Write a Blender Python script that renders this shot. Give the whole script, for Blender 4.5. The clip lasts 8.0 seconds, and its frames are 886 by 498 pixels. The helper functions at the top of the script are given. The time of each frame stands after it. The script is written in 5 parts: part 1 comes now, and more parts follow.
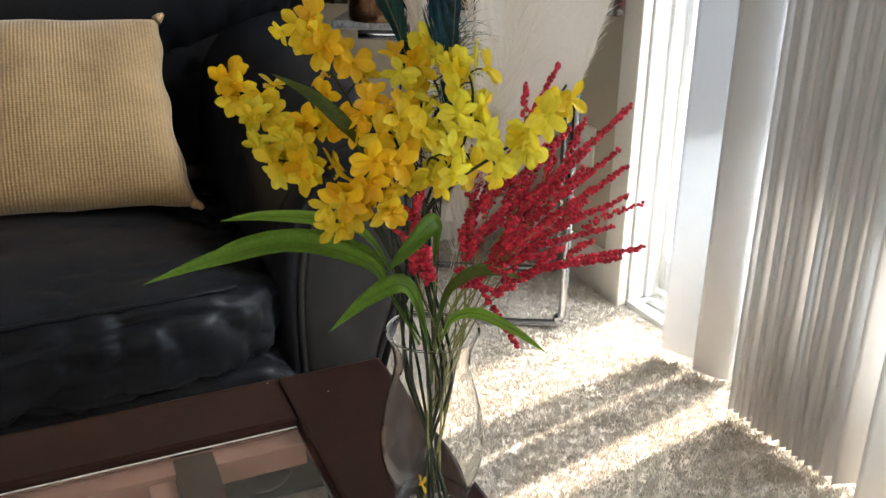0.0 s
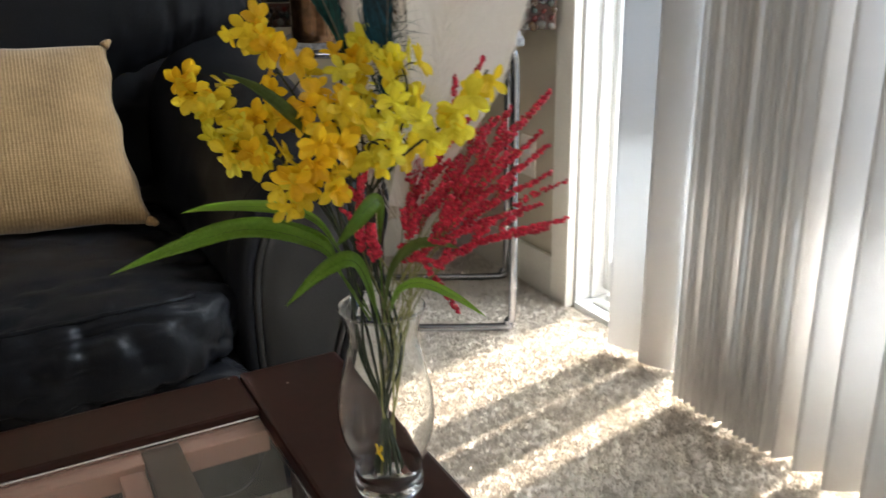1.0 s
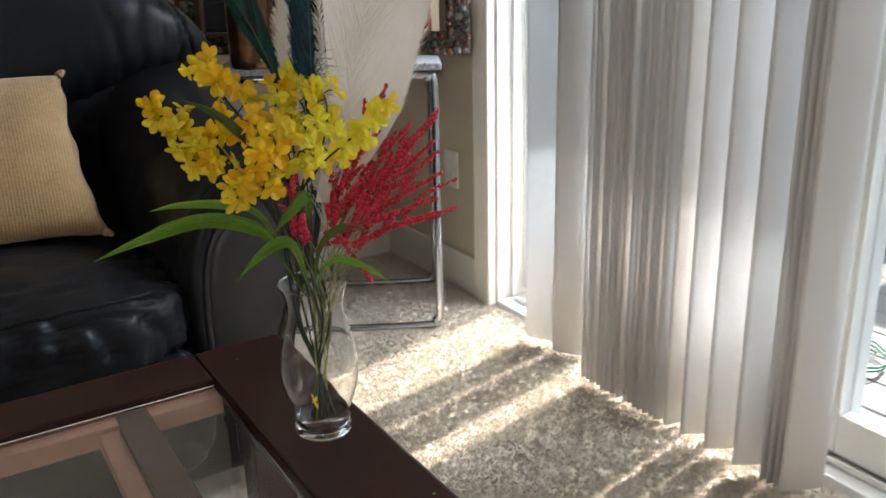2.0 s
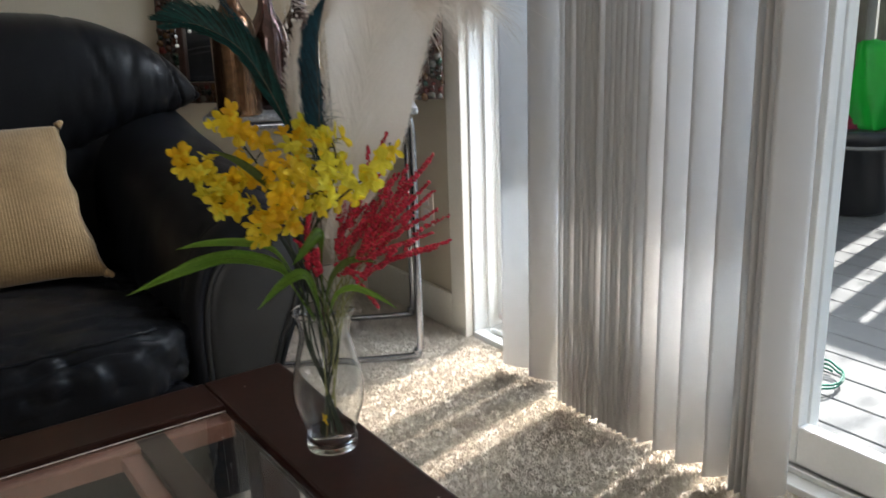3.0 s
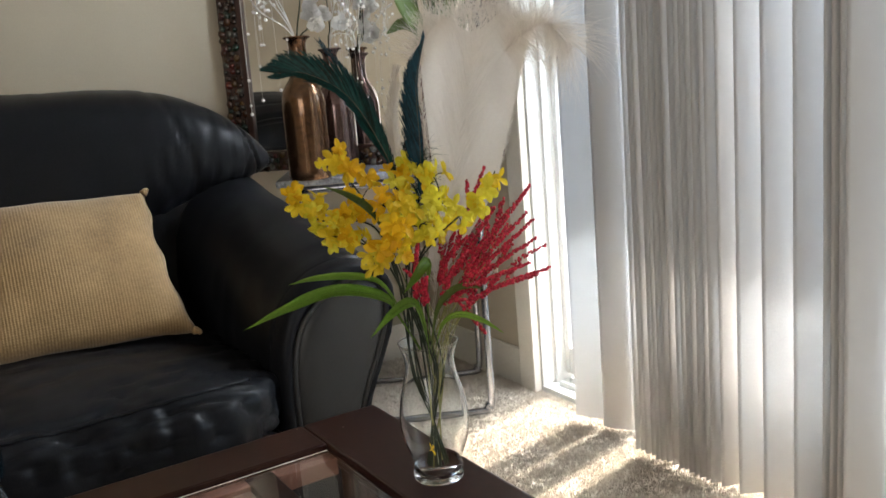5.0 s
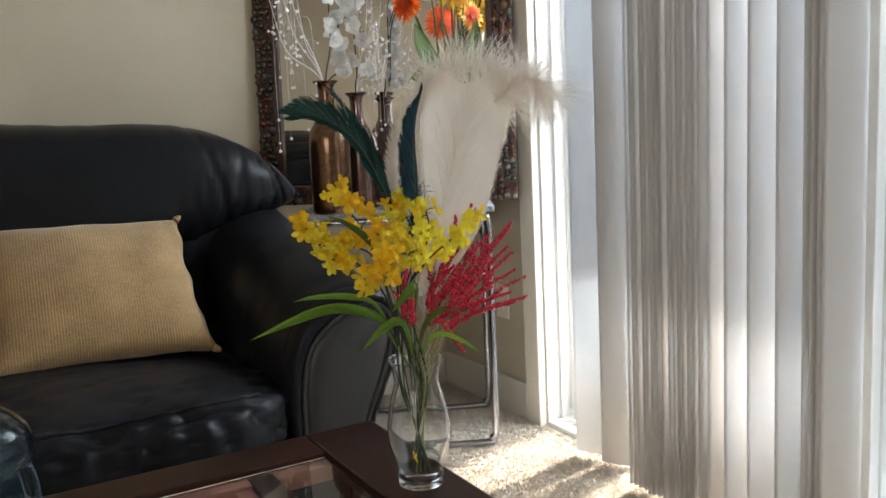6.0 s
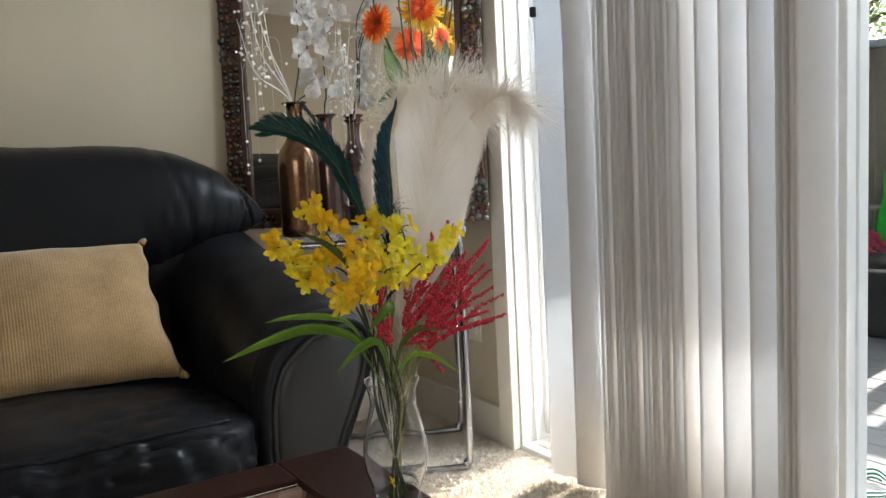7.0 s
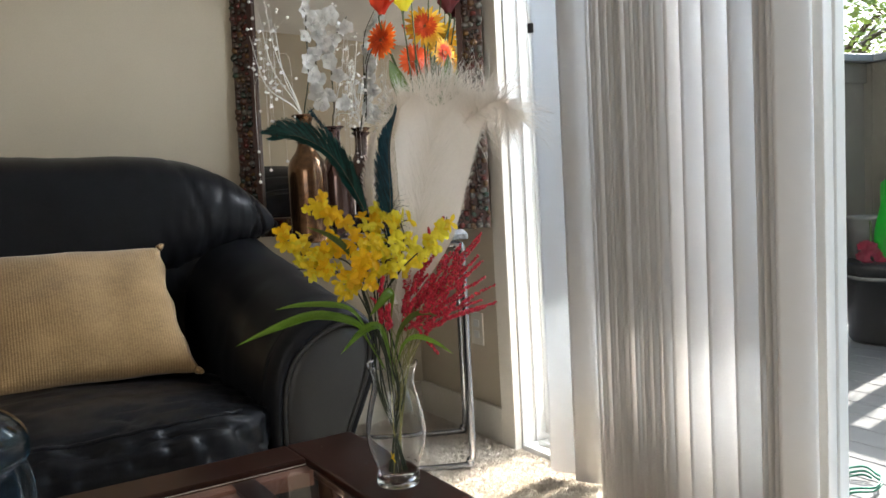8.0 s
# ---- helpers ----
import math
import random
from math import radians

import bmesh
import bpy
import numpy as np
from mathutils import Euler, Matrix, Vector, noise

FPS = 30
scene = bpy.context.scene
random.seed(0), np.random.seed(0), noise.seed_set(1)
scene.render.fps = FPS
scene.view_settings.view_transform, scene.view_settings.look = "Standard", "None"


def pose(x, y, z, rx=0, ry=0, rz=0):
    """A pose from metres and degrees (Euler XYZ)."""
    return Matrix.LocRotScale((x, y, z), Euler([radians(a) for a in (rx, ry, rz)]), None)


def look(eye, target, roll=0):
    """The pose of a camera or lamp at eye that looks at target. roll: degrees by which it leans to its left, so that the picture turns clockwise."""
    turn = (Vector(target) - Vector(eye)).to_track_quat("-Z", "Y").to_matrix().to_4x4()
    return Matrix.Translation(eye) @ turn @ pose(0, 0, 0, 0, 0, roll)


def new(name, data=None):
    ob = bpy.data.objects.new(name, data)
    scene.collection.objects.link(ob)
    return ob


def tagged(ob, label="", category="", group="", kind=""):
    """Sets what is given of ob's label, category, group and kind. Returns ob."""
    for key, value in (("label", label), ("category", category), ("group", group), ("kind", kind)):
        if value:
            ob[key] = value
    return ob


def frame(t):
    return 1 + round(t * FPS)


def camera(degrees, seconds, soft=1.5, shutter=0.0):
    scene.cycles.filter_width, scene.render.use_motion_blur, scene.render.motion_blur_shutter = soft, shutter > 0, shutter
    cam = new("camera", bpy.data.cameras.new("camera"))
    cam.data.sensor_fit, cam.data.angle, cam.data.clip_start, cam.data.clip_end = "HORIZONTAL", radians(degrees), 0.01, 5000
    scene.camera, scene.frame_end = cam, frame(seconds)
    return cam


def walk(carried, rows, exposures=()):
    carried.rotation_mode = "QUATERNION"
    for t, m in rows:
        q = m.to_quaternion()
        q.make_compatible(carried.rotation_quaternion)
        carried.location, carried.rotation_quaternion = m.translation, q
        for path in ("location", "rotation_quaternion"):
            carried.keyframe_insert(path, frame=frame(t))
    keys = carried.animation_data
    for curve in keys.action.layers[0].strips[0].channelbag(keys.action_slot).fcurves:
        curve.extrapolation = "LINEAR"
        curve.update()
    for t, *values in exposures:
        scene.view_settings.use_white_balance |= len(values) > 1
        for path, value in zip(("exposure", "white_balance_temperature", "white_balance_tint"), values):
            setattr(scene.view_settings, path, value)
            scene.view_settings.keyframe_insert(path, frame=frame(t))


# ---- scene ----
cam = camera(54.2, 8.0, shutter=0.5)
PATH = [
    (0, (0.089, 0.199, 0.997), (0.859, 1.89, 0.256), 0.5),
    (0.5, (0.082, 0.184, 0.99), (0.883, 1.872, 0.276), 0.0),
    (1, (0.064, 0.125, 0.983), (0.938, 1.788, 0.297), -1.1),
    (1.5, (0.032, -0.024, 1.014), (0.974, 1.611, 0.35), -2.2),
    (2, (-0.014, -0.082, 1.02), (0.984, 1.526, 0.372), -1.4),
    (2.1, (-0.027, -0.094, 1.029), (0.994, 1.501, 0.388), -1.1),
    (3.3, (-0.184, -0.163, 1.048), (0.897, 1.438, 0.531), -2.4),
    (3.5, (-0.233, -0.131, 1.034), (0.745, 1.539, 0.532), -4.4),
    (4, (-0.222, -0.116, 0.991), (0.812, 1.519, 0.483), -5.1),
    (4.5, (-0.203, -0.146, 0.994), (0.837, 1.499, 0.535), -5.3),
    (4.7, (-0.204, -0.14, 0.999), (0.842, 1.509, 0.57), -4.9),
    (5.8, (-0.222, -0.286, 1.006), (0.767, 1.425, 0.698), -3.5),
    (6, (-0.224, -0.308, 1.003), (0.759, 1.41, 0.714), -2.8),
    (6.5, (-0.217, -0.284, 0.995), (0.804, 1.419, 0.754), -2.2),
    (7, (-0.224, -0.279, 0.988), (0.831, 1.404, 0.755), -3.0),
    (7.5, (-0.251, -0.333, 0.991), (0.804, 1.353, 0.781), -3.5),
    (8, (-0.268, -0.388, 0.961), (0.771, 1.31, 0.771), -3.2),
]
walk(cam, [(t, look(eye, target, roll)) for t, eye, target, roll in PATH], [(0, 2.02, 6400, 10), (1.5, 1.74, 6400, 10), (2.1, 1.69, 6400, 10), (3.4, 1.27, 6150, 10), (4.0, 1.72, 6300, 10), (4.5, 1.80, 6400, 10), (8.0, 1.77, 6480, 10)])

# ---- world, sun, exposure ----
SUN_EL, SUN_AZ = 38.0, (1.0, 0.205)
world = bpy.data.worlds.new("world")
scene.world = world
world.use_nodes = True
wn = world.node_tree
sky = wn.nodes.new("ShaderNodeTexSky")
sky.sky_type, sky.sun_disc = "NISHITA", False
sky.sun_elevation = radians(SUN_EL)
sky.sun_rotation = math.atan2(SUN_AZ[0], SUN_AZ[1])
wn.links.new(sky.outputs[0], wn.nodes["Background"].inputs[0])
wn.nodes["Background"].inputs[1].default_value = 0.15

sun = new("sun", bpy.data.lights.new("sun", "SUN"))
sun.data.energy, sun.data.angle, sun.data.color = 5.0, radians(0.6), (1.0, 0.95, 0.87)
up = math.tan(radians(SUN_EL)) * math.hypot(*SUN_AZ)
sun.matrix_world = look((6, 2, 6), (6 - SUN_AZ[0], 2 - SUN_AZ[1], 6 - up))

sky_light = new("door_daylight", bpy.data.lights.new("door_daylight", "AREA"))
sky_light.data.shape, sky_light.data.size, sky_light.data.size_y = "RECTANGLE", 2.0, 0.8
sky_light.data.energy, sky_light.data.color = 34.0, (0.84, 0.92, 1.0)
sky_light.matrix_world = look((2.40, 1.36, 2.10), (0.3, 0.80, 0.45))

# added fill lamp behind the viewer, with no window or fixture of its own
back_light = new("window_daylight", bpy.data.lights.new("window_daylight", "AREA"))
back_light.data.shape, back_light.data.size, back_light.data.size_y = "RECTANGLE", 2.0, 1.4
back_light.data.energy, back_light.data.color = 8.4, (1.0, 0.96, 0.90)
back_light.matrix_world = look((-2.3, -1.9, 1.5), (0.4, 1.8, 0.8))


# ---- materials ----
def mat(name, base, rough=0.6, metal=0.0, vary=0.25, scale=6.0, fine=120.0, bump=0.15, spec=0.5, depth=0.004, obj_vary=0.0, coat=0.0, sheen=0.0, second=None, trans=0.0, ior=1.45, sss=0.0):
    """A principled material with variation at two scales and fine relief."""
    m = bpy.data.materials.new(name)
    m.use_nodes = True
    n, l = m.node_tree.nodes, m.node_tree.links
    b = n["Principled BSDF"]
    b.inputs["Roughness"].default_value, b.inputs["Metallic"].default_value = rough, metal
    b.inputs["Specular IOR Level"].default_value = spec
    b.inputs["Coat Weight"].default_value = coat
    b.inputs["Sheen Weight"].default_value = sheen
    b.inputs["Transmission Weight"].default_value = trans
    b.inputs["IOR"].default_value = ior
    if sss:
        b.inputs["Subsurface Weight"].default_value = sss
        b.inputs["Subsurface Radius"].default_value = (0.01, 0.01, 0.01)
    co = n.new("ShaderNodeTexCoord")
    big, small = n.new("ShaderNodeTexNoise"), n.new("ShaderNodeTexNoise")
    big.inputs["Scale"].default_value, small.inputs["Scale"].default_value = scale, fine
    big.inputs["Detail"].default_value = small.inputs["Detail"].default_value = 4
    for t in (big, small):
        l.new(co.outputs["Object"], t.inputs["Vector"])
    lo = [c * (1 - vary) for c in base]
    hi = list(second) if second else [min(1.0, c * (1 + vary)) for c in base]
    ramp = n.new("ShaderNodeValToRGB")
    ramp.color_ramp.elements[0].position, ramp.color_ramp.elements[1].position = 0.3, 0.7
    ramp.color_ramp.elements[0].color, ramp.color_ramp.elements[1].color = (*lo, 1), (*hi, 1)
    mix = n.new("ShaderNodeMath")
    mix.operation = "MULTIPLY_ADD"
    mix.inputs[1].default_value, mix.inputs[2].default_value = 0.5, 0.0
    l.new(small.outputs["Fac"], mix.inputs[0])
    add = n.new("ShaderNodeMath")
    add.operation = "MULTIPLY_ADD"
    add.inputs[1].default_value = 0.5
    l.new(big.outputs["Fac"], add.inputs[0])
    l.new(mix.outputs[0], add.inputs[2])
    fac = add.outputs[0]
    if obj_vary:
        info = n.new("ShaderNodeObjectInfo")
        isl = n.new("ShaderNodeNewGeometry")
        s = n.new("ShaderNodeMath")
        s.operation = "ADD"
        l.new(info.outputs["Random"], s.inputs[0])
        l.new(isl.outputs["Random Per Island"], s.inputs[1])
        f = n.new("ShaderNodeMath")
        f.operation = "FRACT"
        l.new(s.outputs[0], f.inputs[0])
        o = n.new("ShaderNodeMath")
        o.operation = "MULTIPLY_ADD"
        o.inputs[1].default_value = obj_vary
        l.new(f.outputs[0], o.inputs[0])
        sh = n.new("ShaderNodeMath")
        sh.operation = "SUBTRACT"
        sh.inputs[1].default_value = obj_vary / 2
        l.new(fac, sh.inputs[0])
        l.new(sh.outputs[0], o.inputs[2])
        fac = o.outputs[0]
    l.new(fac, ramp.inputs[0])
    l.new(ramp.outputs[0], b.inputs["Base Color"])
    if bump:
        bp = n.new("ShaderNodeBump")
        bp.inputs["Strength"].default_value, bp.inputs["Distance"].default_value = bump, depth
        l.new(small.outputs["Fac"], bp.inputs["Height"])
        l.new(bp.outputs[0], b.inputs["Normal"])
    return m


def glass_mat(name, tint=(1, 1, 1), rough=0.0, ior=1.45):
    m = bpy.data.materials.new(name)
    m.use_nodes = True
    b = m.node_tree.nodes["Principled BSDF"]
    b.inputs["Base Color"].default_value = (*tint, 1)
    b.inputs["Transmission Weight"].default_value, b.inputs["Roughness"].default_value, b.inputs["IOR"].default_value = 1.0, rough, ior
    return m


def leaf_mat(name, base, second, through_col, share=0.35, rough=0.55, scale=30.0, vary=0.3):
    """Thin cloth or leaf: diffuse with some light passing through."""
    m = mat(name, base, rough, vary=vary, scale=scale, fine=300, bump=0.2, depth=0.001, second=second, obj_vary=0.5)
    n, l = m.node_tree.nodes, m.node_tree.links
    tr = n.new("ShaderNodeBsdfTranslucent")
    tr.inputs[0].default_value = (*through_col, 1)
    mx = n.new("ShaderNodeMixShader")
    mx.inputs[0].default_value = share
    l.new(n["Principled BSDF"].outputs[0], mx.inputs[1])
    l.new(tr.outputs[0], mx.inputs[2])
    l.new(mx.outputs[0], n["Material Output"].inputs[0])
    return m


M_wall = mat("wall_paint", (0.56, 0.495, 0.385), 0.85, vary=0.06, scale=2.5, fine=220, bump=0.25, depth=0.002)
M_ceil = mat("ceiling_paint", (0.75, 0.73, 0.69), 0.9, vary=0.05, fine=90, bump=0.4, depth=0.004)
M_trim = mat("trim_paint", (0.78, 0.74, 0.66), 0.45, vary=0.06, scale=4, bump=0.08)
M_door = mat("door_vinyl", (0.76, 0.76, 0.74), 0.35, vary=0.04, scale=5, bump=0.05)
M_carpet = mat("carpet_wool", (0.56, 0.485, 0.40), 0.95, vary=0.10, scale=9, fine=260, bump=0.5, depth=0.006, second=(0.66, 0.585, 0.50), sheen=0.3)
M_tuft = mat("carpet_tuft", (0.60, 0.53, 0.445), 0.95, vary=0.07, scale=16, fine=110, bump=0.0, second=(0.71, 0.64, 0.55), obj_vary=0.12)
M_wood = mat("mahogany_stain", (0.023, 0.0064, 0.0042), 0.30, vary=0.35, scale=7, fine=90, bump=0.05, depth=0.001, coat=0.05, spec=0.35)
_n, _l = M_wood.node_tree.nodes, M_wood.node_tree.links
_v = _n.new("ShaderNodeTexVoronoi")
_v.inputs["Scale"].default_value, _v.inputs["Randomness"].default_value = 16.0, 1.0
_c = _n.new("ShaderNodeTexCoord")
_l.new(_c.outputs["Object"], _v.inputs["Vector"])
_t = _n.new("ShaderNodeMath")
_t.operation, _t.inputs[1].default_value = "LESS_THAN", 0.028
_l.new(_v.outputs["Distance"], _t.inputs[0])
_m = _n.new("ShaderNodeMix")
_m.data_type = "RGBA"
_m.inputs[7].default_value = (0.35, 0.31, 0.27, 1)
_ramp = [x for x in _n if x.bl_idname == "ShaderNodeValToRGB"][0]
_l.new(_t.outputs[0], _m.inputs[0])
_l.new(_ramp.outputs[0], _m.inputs[6])
_l.new(_m.outputs[2], _n["Principled BSDF"].inputs["Base Color"])
M_woodlight = mat("mahogany_ledge", (0.26, 0.12, 0.082), 0.45, vary=0.3, scale=8, fine=120, bump=0.08)
M_leather = mat("black_leather", (0.0105, 0.0112, 0.0135), 0.36, vary=0.3, scale=5, fine=330, bump=0.25, depth=0.0015, spec=0.16)
M_leather_panel = mat("dark_grey_leather", (0.022, 0.021, 0.020), 0.42, vary=0.25, scale=5, fine=330, bump=0.2, depth=0.0015)
M_glass = glass_mat("clear_glass", (0.97, 0.985, 0.98))
M_vase = glass_mat("vase_glass", (0.975, 0.985, 0.98), ior=1.33)
M_pane = glass_mat("window_glass", (0.98, 0.99, 0.985), ior=1.2)
M_chrome = mat("chrome_tube", (0.42, 0.43, 0.46), 0.25, metal=1.0, vary=0.1, scale=20, bump=0.03)
M_blind = leaf_mat("blind_vinyl", (0.64, 0.60, 0.56), (0.67, 0.632, 0.595), (0.71, 0.77, 0.83), 0.29, 0.45, 3.0, vary=0.03)


# ---- building helpers ----
def mesh_ob(name, bm, material, parent=None, label="", smooth=False):
    me = bpy.data.meshes.new(name)
    bmesh.ops.recalc_face_normals(bm, faces=bm.faces[:])
    bm.to_mesh(me)
    bm.free()
    if smooth:
        me.shade_smooth()
    for m in (material if isinstance(material, (list, tuple)) else [material]):
        me.materials.append(m)
    ob = new(name, me)
    if parent is not None:
        ob.parent = parent
    if label:
        ob["label"] = label
    return ob


def part(name, bm, material, parent, label="", smooth=False):
    return mesh_ob(name, bm, material, parent, label, smooth)


def thing(name, label, category, at=(0, 0, 0), rz=0.0, group="", kind=""):
    e = new(name)
    e.matrix_basis = pose(*at, 0, 0, rz)
    return tagged(e, label, category, group, kind)


def box(lo, hi, bevel=0.0, seg=2, bm=None, m=None):
    """A bevelled box between two corners."""
    own = bmesh.new()
    r = bmesh.ops.create_cube(own, size=1.0)
    for v in r["verts"]:
        v.co = Vector([lo[i] + (v.co[i] + 0.5) * (hi[i] - lo[i]) for i in range(3)])
    if bevel:
        bmesh.ops.bevel(own, geom=own.edges[:], offset=bevel, segments=seg, profile=0.6, affect="EDGES")
    if m is not None:
        own.transform(m)
    if bm is None:
        return own
    merge(bm, own)
    return bm


def merge(bm, other):
    tmp = bpy.data.meshes.new("tmp")
    other.to_mesh(tmp)
    other.free()
    bm.from_mesh(tmp)
    bpy.data.meshes.remove(tmp)


def lathe(profile, seg=40, bm=None, at=(0, 0, 0)):
    """Turns (radius, height) pairs round z."""
    bm = bm or bmesh.new()
    rings = []
    for r, z in profile:
        if r < 1e-5:
            rings.append([bm.verts.new((at[0], at[1], at[2] + z))])
        else:
            rings.append([bm.verts.new((at[0] + r * math.cos(2 * math.pi * i / seg), at[1] + r * math.sin(2 * math.pi * i / seg), at[2] + z)) for i in range(seg)])
    for a, b in zip(rings, rings[1:]):
        for i in range(seg):
            j = (i + 1) % seg
            q = [a[i % len(a)], a[j % len(a)], b[j % len(b)], b[i % len(b)]]
            q = list(dict.fromkeys(q))
            if len(q) > 2:
                bm.faces.new(q)
    return bm


def spline(pts, n):
    """n points on a smooth curve through pts."""
    P = [Vector(p) for p in pts]
    P = [2 * P[0] - P[1]] + P + [2 * P[-1] - P[-2]]
    k, out = len(P) - 3, []
    for i in range(n):
        u = i / (n - 1) * k
        s = min(int(u), k - 1)
        t = u - s
        a, b, c, d = P[s:s + 4]
        out.append(0.5 * (2 * b + (c - a) * t + (2 * a - 5 * b + 4 * c - d) * t * t + (3 * b - a - 3 * c + d) * t ** 3))
    return out


def tube(pts, r, seg=8, bm=None, n=0, caps=True):
    """A round tube along points; r is a radius or a function of 0..1."""
    bm = bm or bmesh.new()
    P = spline(pts, n) if n else [Vector(p) for p in pts]
    rings, ref = [], None
    for i, p in enumerate(P):
        d = (P[min(i + 1, len(P) - 1)] - P[max(i - 1, 0)]).normalized()
        if ref is None:
            ref = d.orthogonal().normalized()
        ref = (ref - d * ref.dot(d)).normalized()
        s = d.cross(ref)
        rad = r(i / (len(P) - 1)) if callable(r) else r
        rings.append([bm.verts.new(p + rad * (math.cos(2 * math.pi * k / seg) * ref + math.sin(2 * math.pi * k / seg) * s)) for k in range(seg)])
    for a, b in zip(rings, rings[1:]):
        for k in range(seg):
            bm.faces.new((a[k], a[(k + 1) % seg], b[(k + 1) % seg], b[k]))
    if caps:
        bm.faces.new(rings[0][::-1])
        bm.faces.new(rings[-1])
    return bm


def loft(rows, closed=False, caps=False, bm=None):
    """A skin over rows of points of equal length."""
    bm = bm or bmesh.new()
    V = [[bm.verts.new(p) for p in row] for row in rows]
    n = len(V[0])
    for a, b in zip(V, V[1:]):
        for i in range(n if closed else n - 1):
            j = (i + 1) % n
            bm.faces.new((a[i], a[j], b[j], b[i]))
    if caps:
        bm.faces.new(V[0][::-1])
        bm.faces.new(V[-1])
    return bm


def wob(p, s, a, seed=0.0):
    return a * noise.noise(Vector((p[0] * s + seed, p[1] * s - seed, p[2] * s + 2 * seed)))


# ---- the room ----
WX, WY, H = 1.40, 2.545, 2.45
X0, Y0 = -3.2, -2.6


def structure(name, bm, material, label, category):
    return tagged(mesh_ob(name, bm, material), label, category, kind="structure")


structure("floor", box((X0, Y0, -0.12), (1.47, WY, 0.0)), M_carpet, "beige shaggy wall-to-wall carpet floor", "floor")
structure("ceiling", box((X0 - 0.1, Y0 - 0.1, H), (1.55, WY + 0.12, H + 0.12)), M_ceil, "off-white textured ceiling of the living room", "ceiling")
structure("wall_north", box((X0, WY, -0.12), (1.55, WY + 0.12, H)), M_wall, "beige painted wall behind the black sofa", "wall")
structure("wall_south", box((X0, Y0 - 0.12, -0.12), (1.55, Y0, H)), M_wall, "plain beige painted wall", "wall")
structure("wall_west", box((X0 - 0.12, Y0, -0.12), (X0, WY, H)), M_wall, "plain beige painted wall", "wall")
# door wall: opening from y = -0.55 to y = 1.93, 2.05 high
DY0, DY1, DH = -0.55, 1.918, 2.05
e = box((WX, DY1, -0.12), (WX + 0.15, WY, H))
box((WX, Y0, -0.12), (WX + 0.15, DY0, H), bm=e)
box((WX, DY0, DH), (WX + 0.15, DY1, H), bm=e)
structure("wall_east", e, M_wall, "beige painted wall with the sliding door opening", "wall")

# skirting with a chamfered top
e = box((WX - 0.014, DY1 + 0.075, 0), (WX, WY, 0.125), 0.004)
structure("baseboard", e, M_trim, "cream painted skirting board along the wall", "baseboard")
structure("baseboard", box((X0, WY - 0.014, 0), (WX - 0.016, WY, 0.125), 0.004), M_trim, "cream painted skirting board along the wall", "baseboard")

# sliding door: casing, frame, sill with track, two glazed panels
door = thing("sliding_door", "white vinyl sliding glass patio door behind vertical blinds", "door", kind="structure")
door.name = "door_1"
part("casing", box((WX - 0.018, DY1 - 0.005, 0), (WX + 0.01, DY1 + 0.07, DH + 0.07), 0.004), M_trim, door, "cream painted door casing")
part("casing", box((WX - 0.018, DY0 - 0.065, 0), (WX + 0.01, DY0 + 0.005, DH + 0.07), 0.004), M_trim, door)
part("casing", box((WX - 0.018, DY0 + 0.006, DH - 0.005), (WX + 0.01, DY1 - 0.006, DH + 0.07), 0.004), M_trim, door)
part("jamb", box((WX + 0.012, DY1 - 0.012, 0), (WX + 0.15, DY1, DH), 0.003), M_door, door)
part("jamb_stop", box((WX + 0.060, DY1 - 0.024, 0.02), (WX + 0.080, DY1 - 0.0125, DH - 0.046), 0.002), M_door, door)
part("jamb", box((WX + 0.012, DY0, 0), (WX + 0.15, DY0 + 0.045, DH), 0.005), M_door, door)
part("head", box((WX + 0.012, DY0 + 0.046, DH - 0.045), (WX + 0.15, DY1 - 0.013, DH), 0.005), M_door, door)
e = box((WX + 0.005, DY0 + 0.046, -0.02), (WX + 0.16, DY1 - 0.013, 0.018), 0.004)
for k in (0.045, 0.085, 0.125):
    box((WX + k, DY0 + 0.05, 0.018), (WX + k + 0.008, DY1 - 0.05, 0.034), 0.002, 1, bm=e)
part("sill_track", e, M_door, door, "white sill with raised tracks")


def door_panel(x, y0, y1, name, side=0.065):
    p = part(name, box((x, y0, 0.036), (x + 0.035, y0 + 0.065, DH - 0.05), 0.004), M_door, door)
    part("stile", box((x, y1 - side, 0.036), (x + 0.035, y1, DH - 0.05), 0.004), M_door, p)
    part("rail", box((x, y0 + 0.066, 0.036), (x + 0.035, y1 - side - 0.001, 0.125), 0.004), M_door, p)
    part("rail", box((x, y0 + 0.066, DH - 0.13), (x + 0.035, y1 - side - 0.001, DH - 0.05), 0.004), M_door, p)
    g = part("pane", box((x + 0.014, y0 + 0.06, 0.12), (x + 0.020, y1 - side + 0.005, DH - 0.12)), M_pane, p, "clear glass pane")
    g.visible_shadow = False
    return p


door_panel(WX + 0.105, 0.803, DY1 - 0.013, "fixed_panel", 0.020)
door_panel(WX + 0.060, DY0 + 0.05, 0.868, "sliding_panel")

# socket plate on the wall between corner and door
o = thing("wall_outlet", "cream plastic wall outlet plate above the skirting", "outlet", (WX, 2.13, 0.385))
part("plate", box((-0.006, -0.036, -0.058), (0, 0.036, 0.058), 0.003), M_trim, o)
for dz in (-0.02, 0.02):
    part("socket", box((-0.009, -0.016, dz - 0.013), (-0.006, 0.016, dz + 0.013), 0.002), M_door, o)

